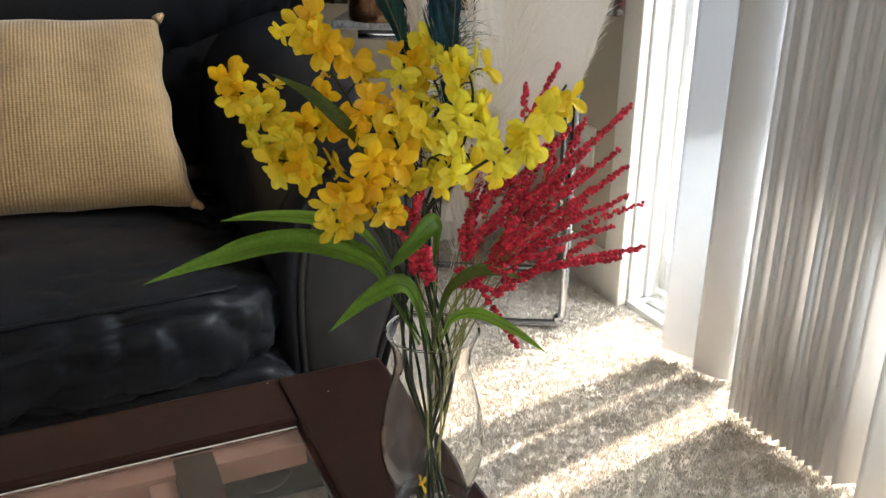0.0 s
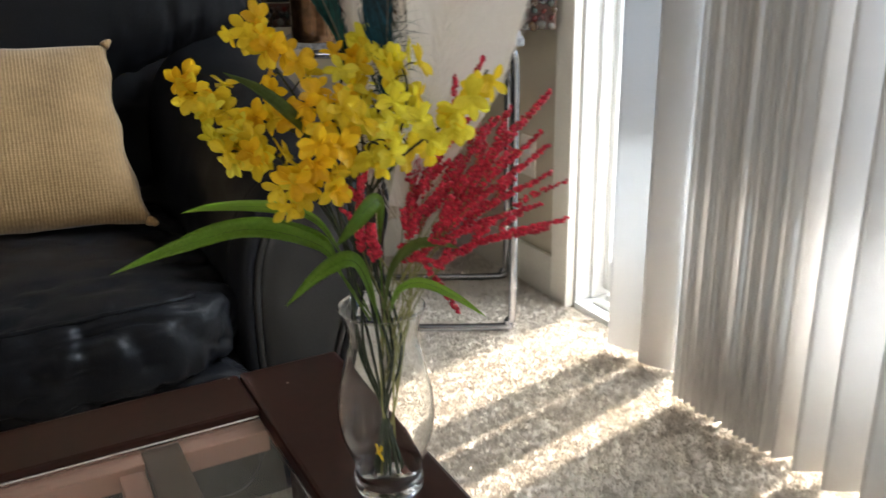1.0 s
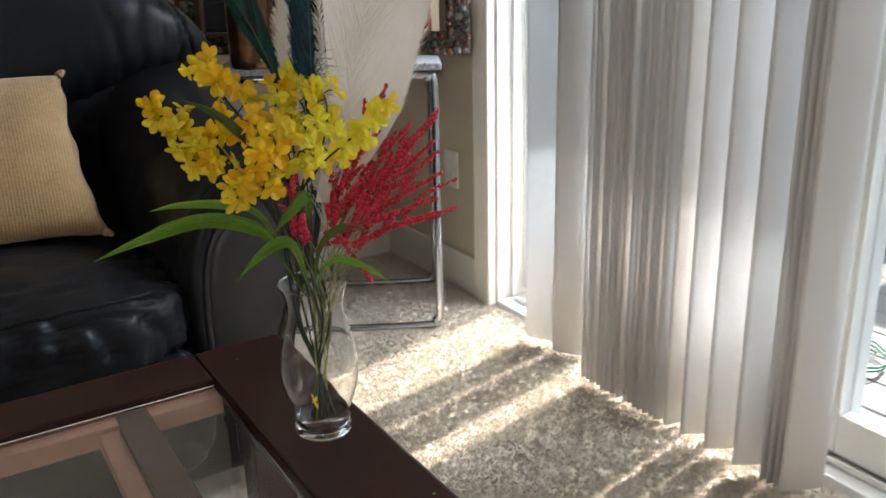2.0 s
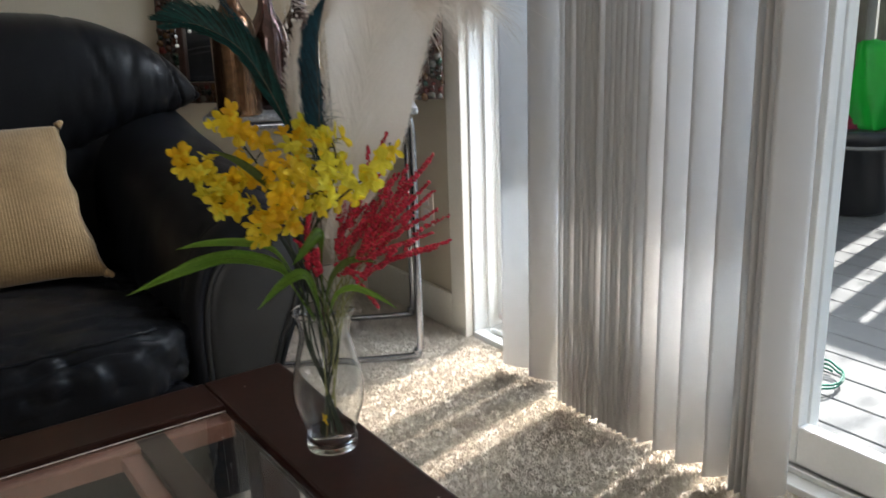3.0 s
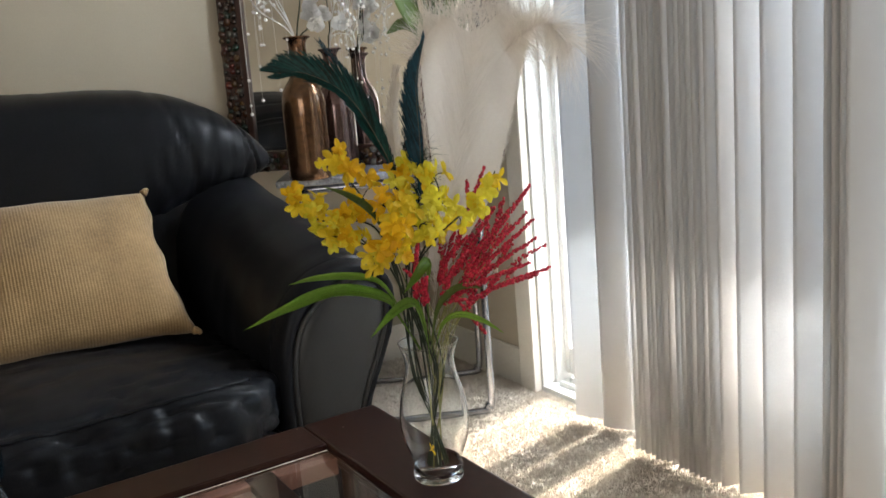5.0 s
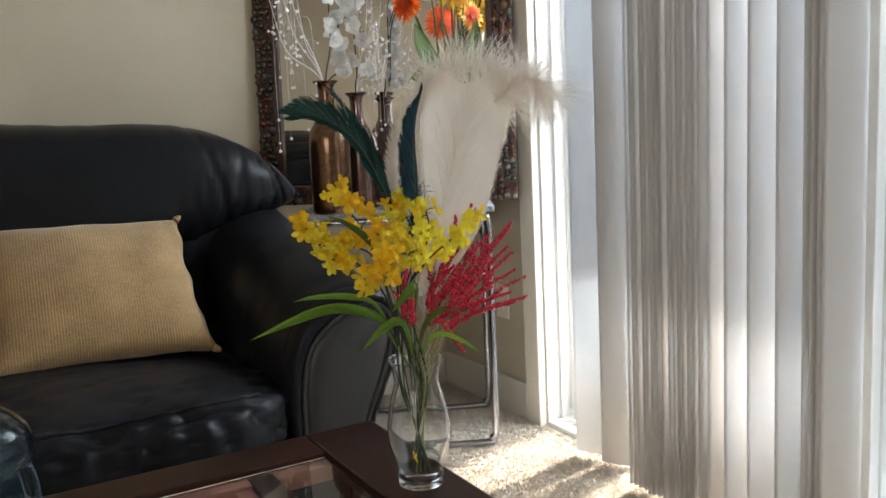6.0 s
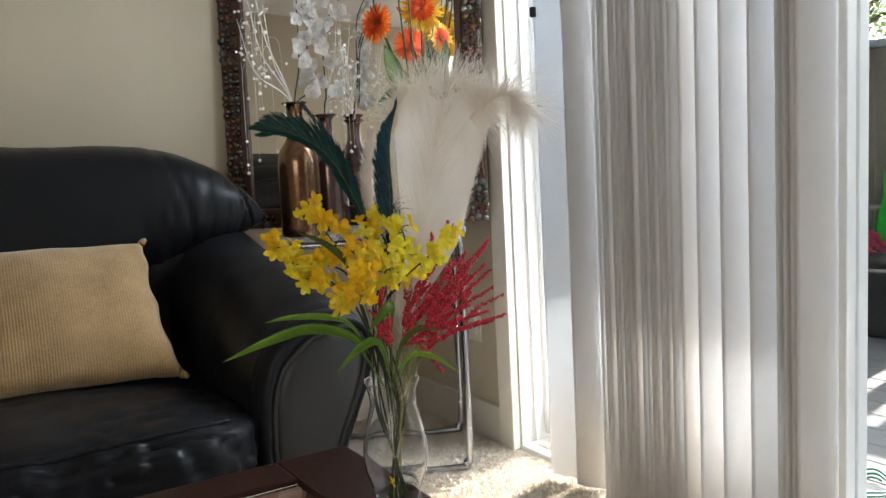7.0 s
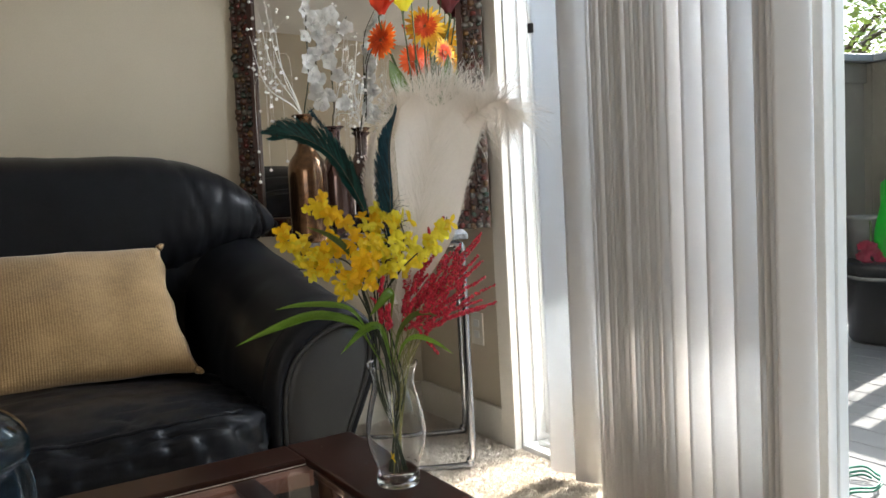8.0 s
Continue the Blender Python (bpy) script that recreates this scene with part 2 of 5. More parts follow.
# ---- vertical blinds ----
blinds = thing("vertical_blind", "off-white vinyl vertical blinds hanging over the sliding door", "blinds")
part("headrail", box((1.27, -0.5, 2.05), (1.35, 1.80, 2.09), 0.004), M_door, blinds, "white headrail")


def slat(front, deg, z0=0.022, w=0.089, fx=1.276):
    """One slightly bowed slat by its room-side edge; deg 0 lies along the door, 90 points into the room."""
    a = radians(deg)
    along, out = Vector((-math.sin(a), math.cos(a), 0)), Vector((math.cos(a), math.sin(a), 0))
    mid = Vector((fx, front, 0)) - along * (w / 2)
    ring = []
    for side in (0, 1):
        for i in range(11):
            q = (i if side == 0 else 10 - i) / 10 - 0.5
            ring.append(mid + along * (q * w) + out * (-0.0045 * (1 - (2 * q) ** 2) + side * 0.0011))
    rings = [[p + Vector((0.0012 * math.sin(2.2 * z + 9 * front), 0.0010 * math.sin(1.7 * z + 14 * front), z)) for p in ring] for z in (z0, 0.35, 0.7, 1.1, 1.5, 2.05)]
    bm = loft(rings, closed=True, caps=True)
    for f in bm.faces:
        f.smooth = len(f.verts) == 4 and max(e.calc_length() for e in f.edges if abs(e.verts[0].co.z - e.verts[1].co.z) < 0.01) > 0.003
    return part("slat", bm, M_blind, blinds)


sl = random.Random(17)
SLATS = []
SLATS += [(1.364 - 0.0170 * i + sl.uniform(-0.002, 0.002), 80 + 6 * (-1) ** i + sl.uniform(-1.5, 1.5)) for i in range(7)]
SLATS += [(1.241 - 0.0172 * i + sl.uniform(-0.002, 0.002), 80 + 6 * (-1) ** i + sl.uniform(-1.5, 1.5)) for i in range(8)]
SLATS += [(1.095, 76), (1.043, 62), (0.979, 60), (0.902, 62)]
SLATS += [(0.838, 80), (0.822, 80), (0.807, 80), (0.792, 64)]
for y, deg in ((1.648, 26), (1.532, 28)):
    slat(y, deg, fx=1.318)
# extra slat out of view behind these two, added to block sun between them
slat(1.556, 10, fx=1.362)
for y, deg in SLATS:
    slat(y, deg, fx=1.276 + sl.uniform(-0.003, 0.003), z0=0.022 + sl.uniform(-0.003, 0.003))

# ---- coffee table ----
TZ = 0.46
TX0, TX1, TY0, TY1 = -0.80, 0.42, 0.32, 1.12
GX1, GY1 = 0.284, 1.021
GX0, GY0 = TX0 + 0.135, TY0 + 0.10
table = thing("coffee_table", "dark mahogany coffee table with glass panes let into its top", "table")
part("end_board", box((GX1 + 0.004, TY0, TZ - 0.035), (TX1, TY1, TZ), 0.005), M_wood, table)
part("end_board", box((TX0, TY0, TZ - 0.035), (GX0, TY1, TZ), 0.005), M_wood, table)
part("side_board", box((GX0 + 0.001, GY1, TZ - 0.035), (GX1 + 0.003, TY1, TZ), 0.005), M_wood, table)
part("side_board", box((GX0 + 0.001, TY0, TZ - 0.035), (GX1 + 0.003, GY0, TZ), 0.005), M_wood, table)
e = box((GX0 + 0.001, GY1 - 0.03, TZ - 0.045), (GX1 + 0.003, GY1 - 0.001, TZ - 0.018), 0.002)
box((GX0 + 0.001, GY0 + 0.001, TZ - 0.045), (GX1 + 0.003, GY0 + 0.03, TZ - 0.018), 0.002, bm=e)
part("ledge", e, M_woodlight, table, "reddish wooden ledge under the glass")
for cx in (-0.30, 0.166):
    part("cross_bar", box((cx - 0.018, GY0 + 0.004, TZ - 0.046), (cx + 0.024, GY1 - 0.004, TZ - 0.0168), 0.002), M_wood, table)
    part("cross_ledge", box((cx - 0.046, GY0 + 0.031, TZ - 0.044), (cx - 0.019, GY1 - 0.031, TZ - 0.024), 0.002), M_woodlight, table, "reddish wooden ledge under the glass")
part("edge_strip", box((GX0 + 0.004, GY1 - 0.0030, TZ - 0.016), (GX1, GY1 - 0.0010, TZ - 0.0085)), M_trim, table, "pale strip along the glass edge")
part("glass_pane", box((GX0 + 0.004, GY0 + 0.004, TZ - 0.016), (GX1, GY1 - 0.004, TZ - 0.008), 0.001), M_glass, table, "clear glass pane").visible_shadow = False
for x, y in ((TX0 + 0.05, TY0 + 0.05), (TX1 - 0.05, TY0 + 0.05), (TX0 + 0.05, TY1 - 0.05), (TX1 - 0.05, TY1 - 0.05)):
    part("leg", box((x - 0.032, y - 0.032, 0), (x + 0.032, y + 0.032, TZ - 0.036), 0.004), M_wood, table)
part("apron", box((TX1 - 0.04, TY0 + 0.083, TZ - 0.062), (TX1 - 0.018, TY1 - 0.083, TZ - 0.036), 0.003), M_wood, table)
part("apron", box((TX0 + 0.083, TY1 - 0.04, TZ - 0.062), (TX1 - 0.083, TY1 - 0.018, TZ - 0.036), 0.003), M_wood, table)
part("apron", box((TX0 + 0.083, TY0 + 0.018, TZ - 0.062), (TX1 - 0.083, TY0 + 0.04, TZ - 0.036), 0.003), M_wood, table)
part("apron", box((TX0 + 0.018, TY0 + 0.083, TZ - 0.062), (TX0 + 0.04, TY1 - 0.083, TZ - 0.036), 0.003), M_wood, table)

# ---- sofa ----
sofa = thing("sofa", "black leather sofa with rolled arms and puffy cushions", "sofa")
SX0, AX = -1.55, 0.38      # left end, inner side of the arm
part("base", box((SX0 + 0.05, 1.40, 0.05), (0.52, 2.42, 0.30), 0.03, 3), M_leather, sofa, smooth=True)


def cushion(x0, x1, y0, y1, z0, z1, puff, name, seed, power=5.0, wrinkle=1.0, gather=0.0, seam=False, drop=0.0):
    """A padded block: rounded rim, crowned top, creases that gather towards the front and the ends."""
    cx, cy, hx, hy, hz = (x0 + x1) / 2, (y0 + y1) / 2, (x1 - x0) / 2, (y1 - y0) / 2, (z1 - z0) / 2
    bm = bmesh.new()
    bmesh.ops.create_cube(bm, size=2.0)
    bmesh.ops.subdivide_edges(bm, edges=bm.edges[:], cuts=52, use_grid_fill=True)
    ends = {}
    for v in bm.verts:
        u = v.co.copy()
        n = (abs(u.x) ** power + abs(u.y) ** power + abs(u.z) ** power) ** (1 / power)
        w = u / n
        crown = puff * (1 - w.x ** 2) * (1 - w.y ** 2)
        q = Vector((cx + hx * w.x, cy + hy * w.y, (z0 + z1) / 2 + hz * w.z + (crown if w.z > 0 else 0)))
        q.z -= drop * max(0.0, (q.x - 0.18) / 0.52) ** 2.2 * max(0.0, w.z + 0.6) / 1.6
        edge = max(abs(w.x) ** 6, max(0.0, -w.y) ** 3)
        soft = noise.noise(Vector((q.x * 4 + seed, q.y * 4, q.z * 3 + 3))) * 0.009
        r1 = 1 - abs(noise.noise(Vector((q.x * 13 + q.y * 7 + seed, q.y * 9 - q.x * 4, q.z * 5 + seed))))
        r2 = 1 - abs(noise.noise(Vector((q.x * 27 - q.y * 6 + seed, q.y * 8 + q.z * 7, q.z * 9))))
        r3 = 1 - abs(noise.noise(Vector((q.x * 6 - q.y * 3 + seed, q.y * 15, q.z * 3))))
        fold = -0.011 * r1 ** 12 * (0.15 + edge) - 0.005 * r2 ** 10 * (0.1 + edge) - 0.008 * r3 ** 14 * (0.4 + edge)
        pleat = gather * 0.010 * edge * noise.noise(Vector((q.x * 30 + seed, q.z * 3, q.y * 3)))
        v.co = q + w.normalized() * (soft + (fold + pleat) * wrinkle)
        if u.y < -0.999 and u.z > 0.999:
            ends[round(u.x, 4)] = v.co + w.normalized() * 0.001
    rim = []
    if seam:
        bm.verts.index_update()
        rim = [ends[k] for k in sorted(ends)]
    c_ = part(name, bm, M_leather, sofa, smooth=True)
    if rim:
        part("welt", tube(rim, 0.0042, 8), M_leather, c_, "leather welt along the cushion edge", smooth=True)
    return c_


cushion(-0.62, AX + 0.012, 1.315, 2.10, 0.325, 0.475, 0.035, "seat_cushion", 3.0, 5.0, 1.5, 0.35, True)
cushion(SX0 + 0.3, -0.615, 1.315, 2.10, 0.325, 0.475, 0.035, "seat_cushion", 8.0)
cushion(-0.62, AX, 1.33, 1.50, 0.10, 0.36, 0.0, "front_panel", 5.0, 6.0, 0.9, 0.5)
cushion(SX0 + 0.3, -0.615, 1.33, 1.50, 0.10, 0.36, 0.0, "front_panel", 6.0)
# back with a fat rolled top
cushion(-0.60, 0.60, 2.05, 2.36, 0.45, 0.86, 0.0, "back_cushion", 11.0)
cushion(SX0 + 0.2, -0.60, 2.05, 2.36, 0.45, 0.86, 0.0, "back_cushion", 12.0)


def headrest():
    """A fat rolled pad: flat along its top, rounding off and tucking up towards its outer end."""
    xs = [-0.64, -0.60, -0.45, -0.15, 0.12, 0.30, 0.42, 0.52, 0.59, 0.635, 0.658, 0.664]
    tops = [0.93, 1.010, 1.046, 1.052, 1.044, 1.034, 1.012, 0.972, 0.925, 0.880, 0.845, 0.825]
    lows = [0.72, 0.66, 0.620, 0.600, 0.610, 0.650, 0.705, 0.742, 0.762, 0.778, 0.795, 0.815]
    ridge = spline([(x, a, b) for x, a, b in zip(xs, tops, lows)], 120)
    rows = []
    for c in ridge:
        zm, hz = (c.y + c.z) / 2, (c.y - c.z) / 2
        end = max(0.0, min(1.0, (c.x - 0.30) / 0.34))
        row = []
        for k in range(72):
            a = 2 * math.pi * k / 72
            ca, sa = math.cos(a), math.sin(a)
            y = 2.245 - 0.245 * (1 - 0.22 * end ** 3) * math.copysign(abs(ca) ** 0.72, ca)
            z = zm + hz * math.copysign(abs(sa) ** 0.80, sa)
            front = max(0.0, ca)
            r1 = 1 - abs(noise.noise(Vector((c.x * 17 + z * 5.0, z * 2.4 + 4.0, 1.5))))
            r2 = 1 - abs(noise.noise(Vector((c.x * 30 - z * 4.0, z * 3.0, 7.5))))
            low_ = max(0.0, 1 - (z - c.z) / 0.20)
            dip = -0.019 * r1 ** 12 * (0.10 + end * 0.8 + 0.5 * low_) - 0.009 * r2 ** 14 * (0.05 + end + 0.4 * low_)
            dip += 0.010 * noise.noise(Vector((c.x * 3.5, y * 4, z * 4)))
            row.append(Vector((c.x, y - dip * ca, z + dip * sa * 0.9)))
        rows.append(row)
    return loft(rows, closed=True, caps=True)


part("headrest", headrest(), M_leather, sofa, smooth=True)
cushion(SX0 + 0.15, -0.63, 2.03, 2.50, 0.76, 1.03, 0.0, "headrest", 16.0, 3.2)


ARM = [(0.372, 0.06), (0.364, 0.25), (0.360, 0.40), (0.368, 0.50), (0.395, 0.575), (0.445, 0.625), (0.505, 0.648), (0.565, 0.648), (0.618, 0.624), (0.645, 0.575), (0.636, 0.50), (0.598, 0.41), (0.560, 0.32), (0.530, 0.20), (0.520, 0.06)]
ARM_SEAM = [(0.404, 0.08), (0.398, 0.26), (0.396, 0.38), (0.403, 0.475), (0.424, 0.538), (0.462, 0.577), (0.510, 0.604), (0.555, 0.615), (0.594, 0.603), (0.617, 0.565), (0.608, 0.50), (0.578, 0.425), (0.546, 0.355), (0.512, 0.24), (0.500, 0.08)]


def arm_loop(pts, y, lift=0.0):
    """A closed outline of the arm at depth y; lift raises its rolled top."""
    return spline([(x, y, z + lift * max(0.0, min(1.0, (z - 0.28) / 0.25))) for x, z in pts], 64)


rows = []
for i in range(40):
    k = i / 39
    y = 1.445 + 0.90 * k
    row = []
    for p in arm_loop(ARM, y, 0.195 * k):
        r1 = 1 - abs(noise.noise(Vector((p.x * 5, y * 12, p.z * 7 + 2))))
        d = wob(p, 5, 0.009, 5.0) - 0.007 * r1 ** 12 * max(0.0, 1 - k * 1.5)
        row.append(p + (p - Vector((0.50, y, 0.42))).normalized() * d)
    rows.append(row)
arm = part("arm", loft(rows, closed=True, caps=True), M_leather, sofa, smooth=True)
# the arm front: a gathered padded band, piping and a smooth panel
so, si = arm_loop(ARM, 0), arm_loop(ARM_SEAM, 0)
band = []
for u, y in ((0.0, 1.452), (0.06, 1.430), (0.22, 1.411), (0.45, 1.402), (0.70, 1.404), (0.88, 1.412), (1.0, 1.424)):
    row = []
    for i, (p, q) in enumerate(zip(so, si)):
        r1 = 1 - abs(noise.noise(Vector((i * 0.55, u * 1.5, 3.0))))
        w = p.lerp(q, u)
        row.append(Vector((w.x, y + 0.006 * r1 ** 6 * math.sin(math.pi * min(1.0, u + 0.1)), w.z)))
    band.append(row)
part("arm_roll", loft(band, closed=True), M_leather, arm, "gathered leather roll round the arm front", smooth=True)
mid = sum(si, Vector()) / len(si)
pan = [[Vector((mid.x + (p.x - mid.x) * k_, y_, mid.z + (p.z - mid.z) * k_)) for p in si] for k_, y_ in ((1.0, 1.422), (0.95, 1.411), (0.82, 1.405), (0.55, 1.402))]
bm = loft(pan, closed=True)
bm.verts.ensure_lookup_table()
bm.faces.new([bm.verts[3 * 64 + i] for i in range(64)])
part("arm_front", bm, M_leather_panel, arm, "smooth dark grey leather arm front", smooth=True)
part("piping", tube([Vector((p.x, 1.411, p.z)) for p in si], 0.0062, 8), M_leather_panel, arm, "leather piping", smooth=True)
arm2 = part("arm", loft([[Vector((SX0 + AX + 0.30 - p.x, p.y, p.z)) for p in r] for r in rows], closed=True, caps=True), M_leather, sofa, smooth=True)

# ---- materials of the small things ----


def burlap(name):
    m = mat(name, (0.40, 0.245, 0.100), 0.9, vary=0.34, scale=14, fine=180, bump=0.0, second=(0.50, 0.32, 0.145), sheen=0.3)
    n, l = m.node_tree.nodes, m.node_tree.links
    co = n.new("ShaderNodeTexCoord")
    waves = []
    for axis, sc in (("X", 50.0), ("Y", 68.0)):
        w = n.new("ShaderNodeTexWave")
        w.bands_direction = axis
        w.inputs["Scale"].default_value, w.inputs["Distortion"].default_value, w.inputs["Detail"].default_value = sc, 0.9, 2.0
        l.new(co.outputs["Object"], w.inputs["Vector"])
        waves.append(w)
    beads = n.new("ShaderNodeMath")
    beads.operation = "MULTIPLY_ADD"
    beads.inputs[1].default_value, beads.inputs[2].default_value = 0.45, 0.55
    l.new(waves[1].outputs["Fac"], beads.inputs[0])
    mx = n.new("ShaderNodeMath")
    mx.operation = "MULTIPLY"
    l.new(waves[0].outputs["Fac"], mx.inputs[0])
    l.new(beads.outputs[0], mx.inputs[1])
    b = n.new("ShaderNodeBump")
    b.inputs["Strength"].default_value, b.inputs["Distance"].default_value = 0.45, 0.0015
    l.new(mx.outputs[0], b.inputs["Height"])
    l.new(b.outputs[0], n["Principled BSDF"].inputs["Normal"])
    ramp = [x for x in n if x.bl_idname == "ShaderNodeValToRGB"][0]
    dark = n.new("ShaderNodeMix")
    dark.data_type, dark.blend_type = "RGBA", "MULTIPLY"
    dark.inputs[0].default_value = 0.24
    l.new(ramp.outputs[0], dark.inputs[6])
    l.new(mx.outputs[0], dark.inputs[7])
    l.new(dark.outputs[2], n["Principled BSDF"].inputs["Base Color"])
    return m


M_burlap = burlap("burlap_weave")
M_gold = leaf_mat("petal_golden", (0.92, 0.50, 0.006), (0.96, 0.66, 0.02), (0.98, 0.68, 0.012), 0.42)
M_yellow = leaf_mat("petal_yellow", (0.92, 0.63, 0.015), (0.96, 0.77, 0.05), (0.98, 0.82, 0.04), 0.42)
M_lemon = leaf_mat("petal_lemon", (0.90, 0.76, 0.03), (0.95, 0.87, 0.11), (0.98, 0.92, 0.08), 0.44)
M_stem = mat("stem_green", (0.055, 0.085, 0.025), 0.55, vary=0.4, scale=40, bump=0.1, depth=0.001)
M_stem_dark = mat("stem_dark", (0.022, 0.032, 0.014), 0.5, vary=0.4, scale=40, bump=0.1, depth=0.001)
M_stem_olive = mat("stem_olive", (0.26, 0.25, 0.09), 0.6, vary=0.3, scale=40, bump=0.1, depth=0.001)
M_leaf = leaf_mat("strap_leaf", (0.16, 0.33, 0.035), (0.29, 0.48, 0.08), (0.36, 0.58, 0.08), 0.34, 0.45, 40.0)
M_leaf2 = leaf_mat("broad_leaf", (0.075, 0.12, 0.030), (0.14, 0.20, 0.05), (0.22, 0.30, 0.06), 0.25, 0.5, 30.0)
M_red = mat("red_berry", (0.52, 0.012, 0.040), 0.6, vary=0.4, scale=60, fine=400, bump=0.3, depth=0.001, second=(0.70, 0.032, 0.075), obj_vary=0.6)
M_peacock = mat("peacock_barb", (0.005, 0.022, 0.015), 0.5, vary=0.5, scale=18, fine=200, bump=0.0, second=(0.006, 0.060, 0.055), spec=0.25, obj_vary=0.4)
M_peacock_blue = mat("peacock_barb_blue", (0.003, 0.020, 0.028), 0.5, vary=0.5, scale=18, fine=200, bump=0.0, second=(0.006, 0.055, 0.085), spec=0.25, obj_vary=0.4)
M_quill = mat("quill", (0.10, 0.075, 0.045), 0.5, vary=0.3, scale=30, bump=0.05)
M_plume = leaf_mat("ostrich_barb", (0.80, 0.74, 0.67), (0.88, 0.83, 0.77), (0.90, 0.85, 0.79), 0.5, 0.8, 14.0, vary=0.10)
M_white_petal = leaf_mat("petal_white", (0.80, 0.79, 0.77), (0.90, 0.89, 0.87), (0.9, 0.88, 0.85), 0.35)
M_bead = mat("pearl_bead", (0.85, 0.83, 0.80), 0.15, vary=0.05, scale=50, bump=0.0, coat=0.6)
M_wire = mat("silver_wire", (0.72, 0.70, 0.67), 0.35, metal=0.6, vary=0.1, scale=50, bump=0.0)
M_ger_red = leaf_mat("gerbera_red", (0.70, 0.05, 0.012), (0.82, 0.11, 0.015), (0.9, 0.2, 0.02), 0.3)
M_ger_or = leaf_mat("gerbera_orange", (0.88, 0.40, 0.02), (0.94, 0.62, 0.05), (0.95, 0.5, 0.03), 0.3)
M_ger_eye = mat("gerbera_eye", (0.26, 0.11, 0.03), 0.8, vary=0.5, scale=200, bump=0.5, depth=0.001)
M_copper = mat("copper_lustre", (0.12, 0.045, 0.022), 0.18, metal=0.85, vary=0.7, scale=9, fine=60, bump=0.04, second=(0.26, 0.14, 0.07), coat=0.5)
M_smoke = mat("plum_lustre", (0.12, 0.075, 0.072), 0.16, metal=0.8, vary=0.5, scale=9, fine=60, bump=0.04, second=(0.24, 0.15, 0.14), coat=0.5)
M_amber = mat("brown_lustre", (0.16, 0.045, 0.035), 0.2, metal=0.3, vary=0.4, scale=12, fine=80, bump=0.05, coat=0.5)
M_mirror = mat("mirror_silver", (0.88, 0.88, 0.87), 0.01, metal=1.0, vary=0.01, bump=0.0)
M_frame = mat("frame_brown", (0.055, 0.022, 0.014), 0.4, vary=0.4, scale=12, fine=120, bump=0.15)
M_mosaic = [mat("pebble_" + k, [0.65 * q for q in c], 0.12, vary=0.4, scale=50, fine=300, bump=0.1, coat=0.8, obj_vary=0.5) for k, c in
            (("brown", (0.05, 0.022, 0.014)), ("red", (0.11, 0.016, 0.012)), ("green", (0.016, 0.045, 0.028)), ("amber", (0.11, 0.055, 0.018)), ("umber", (0.035, 0.022, 0.016)), ("grey", (0.15, 0.14, 0.12)), ("rust", (0.08, 0.03, 0.015)))]
M_tray = mat("patterned_tray", (0.34, 0.36, 0.39), 0.3, vary=0.75, scale=70, fine=160, bump=0.1, coat=0.3)
M_jug = glass_mat("blue_tinted_plastic", (0.50, 0.68, 0.80), 0.05, 1.3)
M_cap = mat("white_plastic", (0.80, 0.80, 0.78), 0.4, vary=0.05, bump=0.03)
M_black = mat("black_metal", (0.015, 0.015, 0.017), 0.35, vary=0.2, bump=0.05)


# ---- burlap cushion ----
def pillow():
    """Two woven faces joined at a seam, full in the middle, with pulled corners."""
    W, N = 0.235, 34
    top, bot = [], []
    bm = bmesh.new()
    grid = {}
    for side in (1, -1):
        for i in range(N + 1):
            for j in range(N + 1):
                u, v = 2 * i / N - 1, 2 * j / N - 1
                rim = i in (0, N) or j in (0, N)
                if rim and side == -1:
                    grid[side, i, j] = grid[1, i, j]
                    continue
                pinch = 1 - 0.07 * ((1 - u * u) * v * v + (1 - v * v) * u * u)
                x = W * u * (1 - 0.055 * (1 - v * v)) * (1 + 0.02 * abs(v) ** 6)
                x -= 0.0110 * (v + 1)
                y = 0.205 * v * (1 - 0.055 * (1 - u * u)) * (1 + 0.02 * abs(u) ** 6)
                z = side * 0.075 * ((1 - u ** 2) * (1 - v ** 2)) ** 0.42 + wob((x, y, side), 9, 0.010) * (1 - abs(u * v))
                if rim:
                    z += 0.006 * math.sin(9 * (u + v))
                    x += 0.0035 * math.sin(11 * v + 1) * (abs(u) > 0.99)
                grid[side, i, j] = bm.verts.new((x, y, z * pinch))
    for side in (1, -1):
        for i in range(N):
            for j in range(N):
                bm.faces.new((grid[side, i, j], grid[side, i + 1, j], grid[side, i + 1, j + 1], grid[side, i, j + 1]))
    return bm


p = thing("throw_pillow", "tan burlap throw pillow leaning on the sofa back", "pillow")
p.matrix_basis = Matrix.Translation((0.072, 1.858, 0.648)) @ Matrix(((1, 0, 0, 0), (0, 1, 0, 0), (0, 0, 1, 0), (0, 0, 0, 1))) @ pose(0, 0, 0, 44, 0, -2) @ pose(0, 0, 0, 0, 0, -2)
part("cover", pillow(), M_burlap, p, smooth=True)
for sx, sy in ((1, 1), (1, -1), (-1, 1), (-1, -1)):
    part("corner_tuft", tube([(sx * 0.230 - 0.011 * (sy + 1), sy * 0.202, 0), (sx * 0.238 - 0.011 * (sy + 1), sy * 0.209, 0.003), (sx * 0.242 - 0.011 * (sy + 1), sy * 0.214, 0.0)], lambda k: 0.010 * (1 - 0.5 * k), 8, n=6), M_burlap, p, "gathered corner", smooth=True)

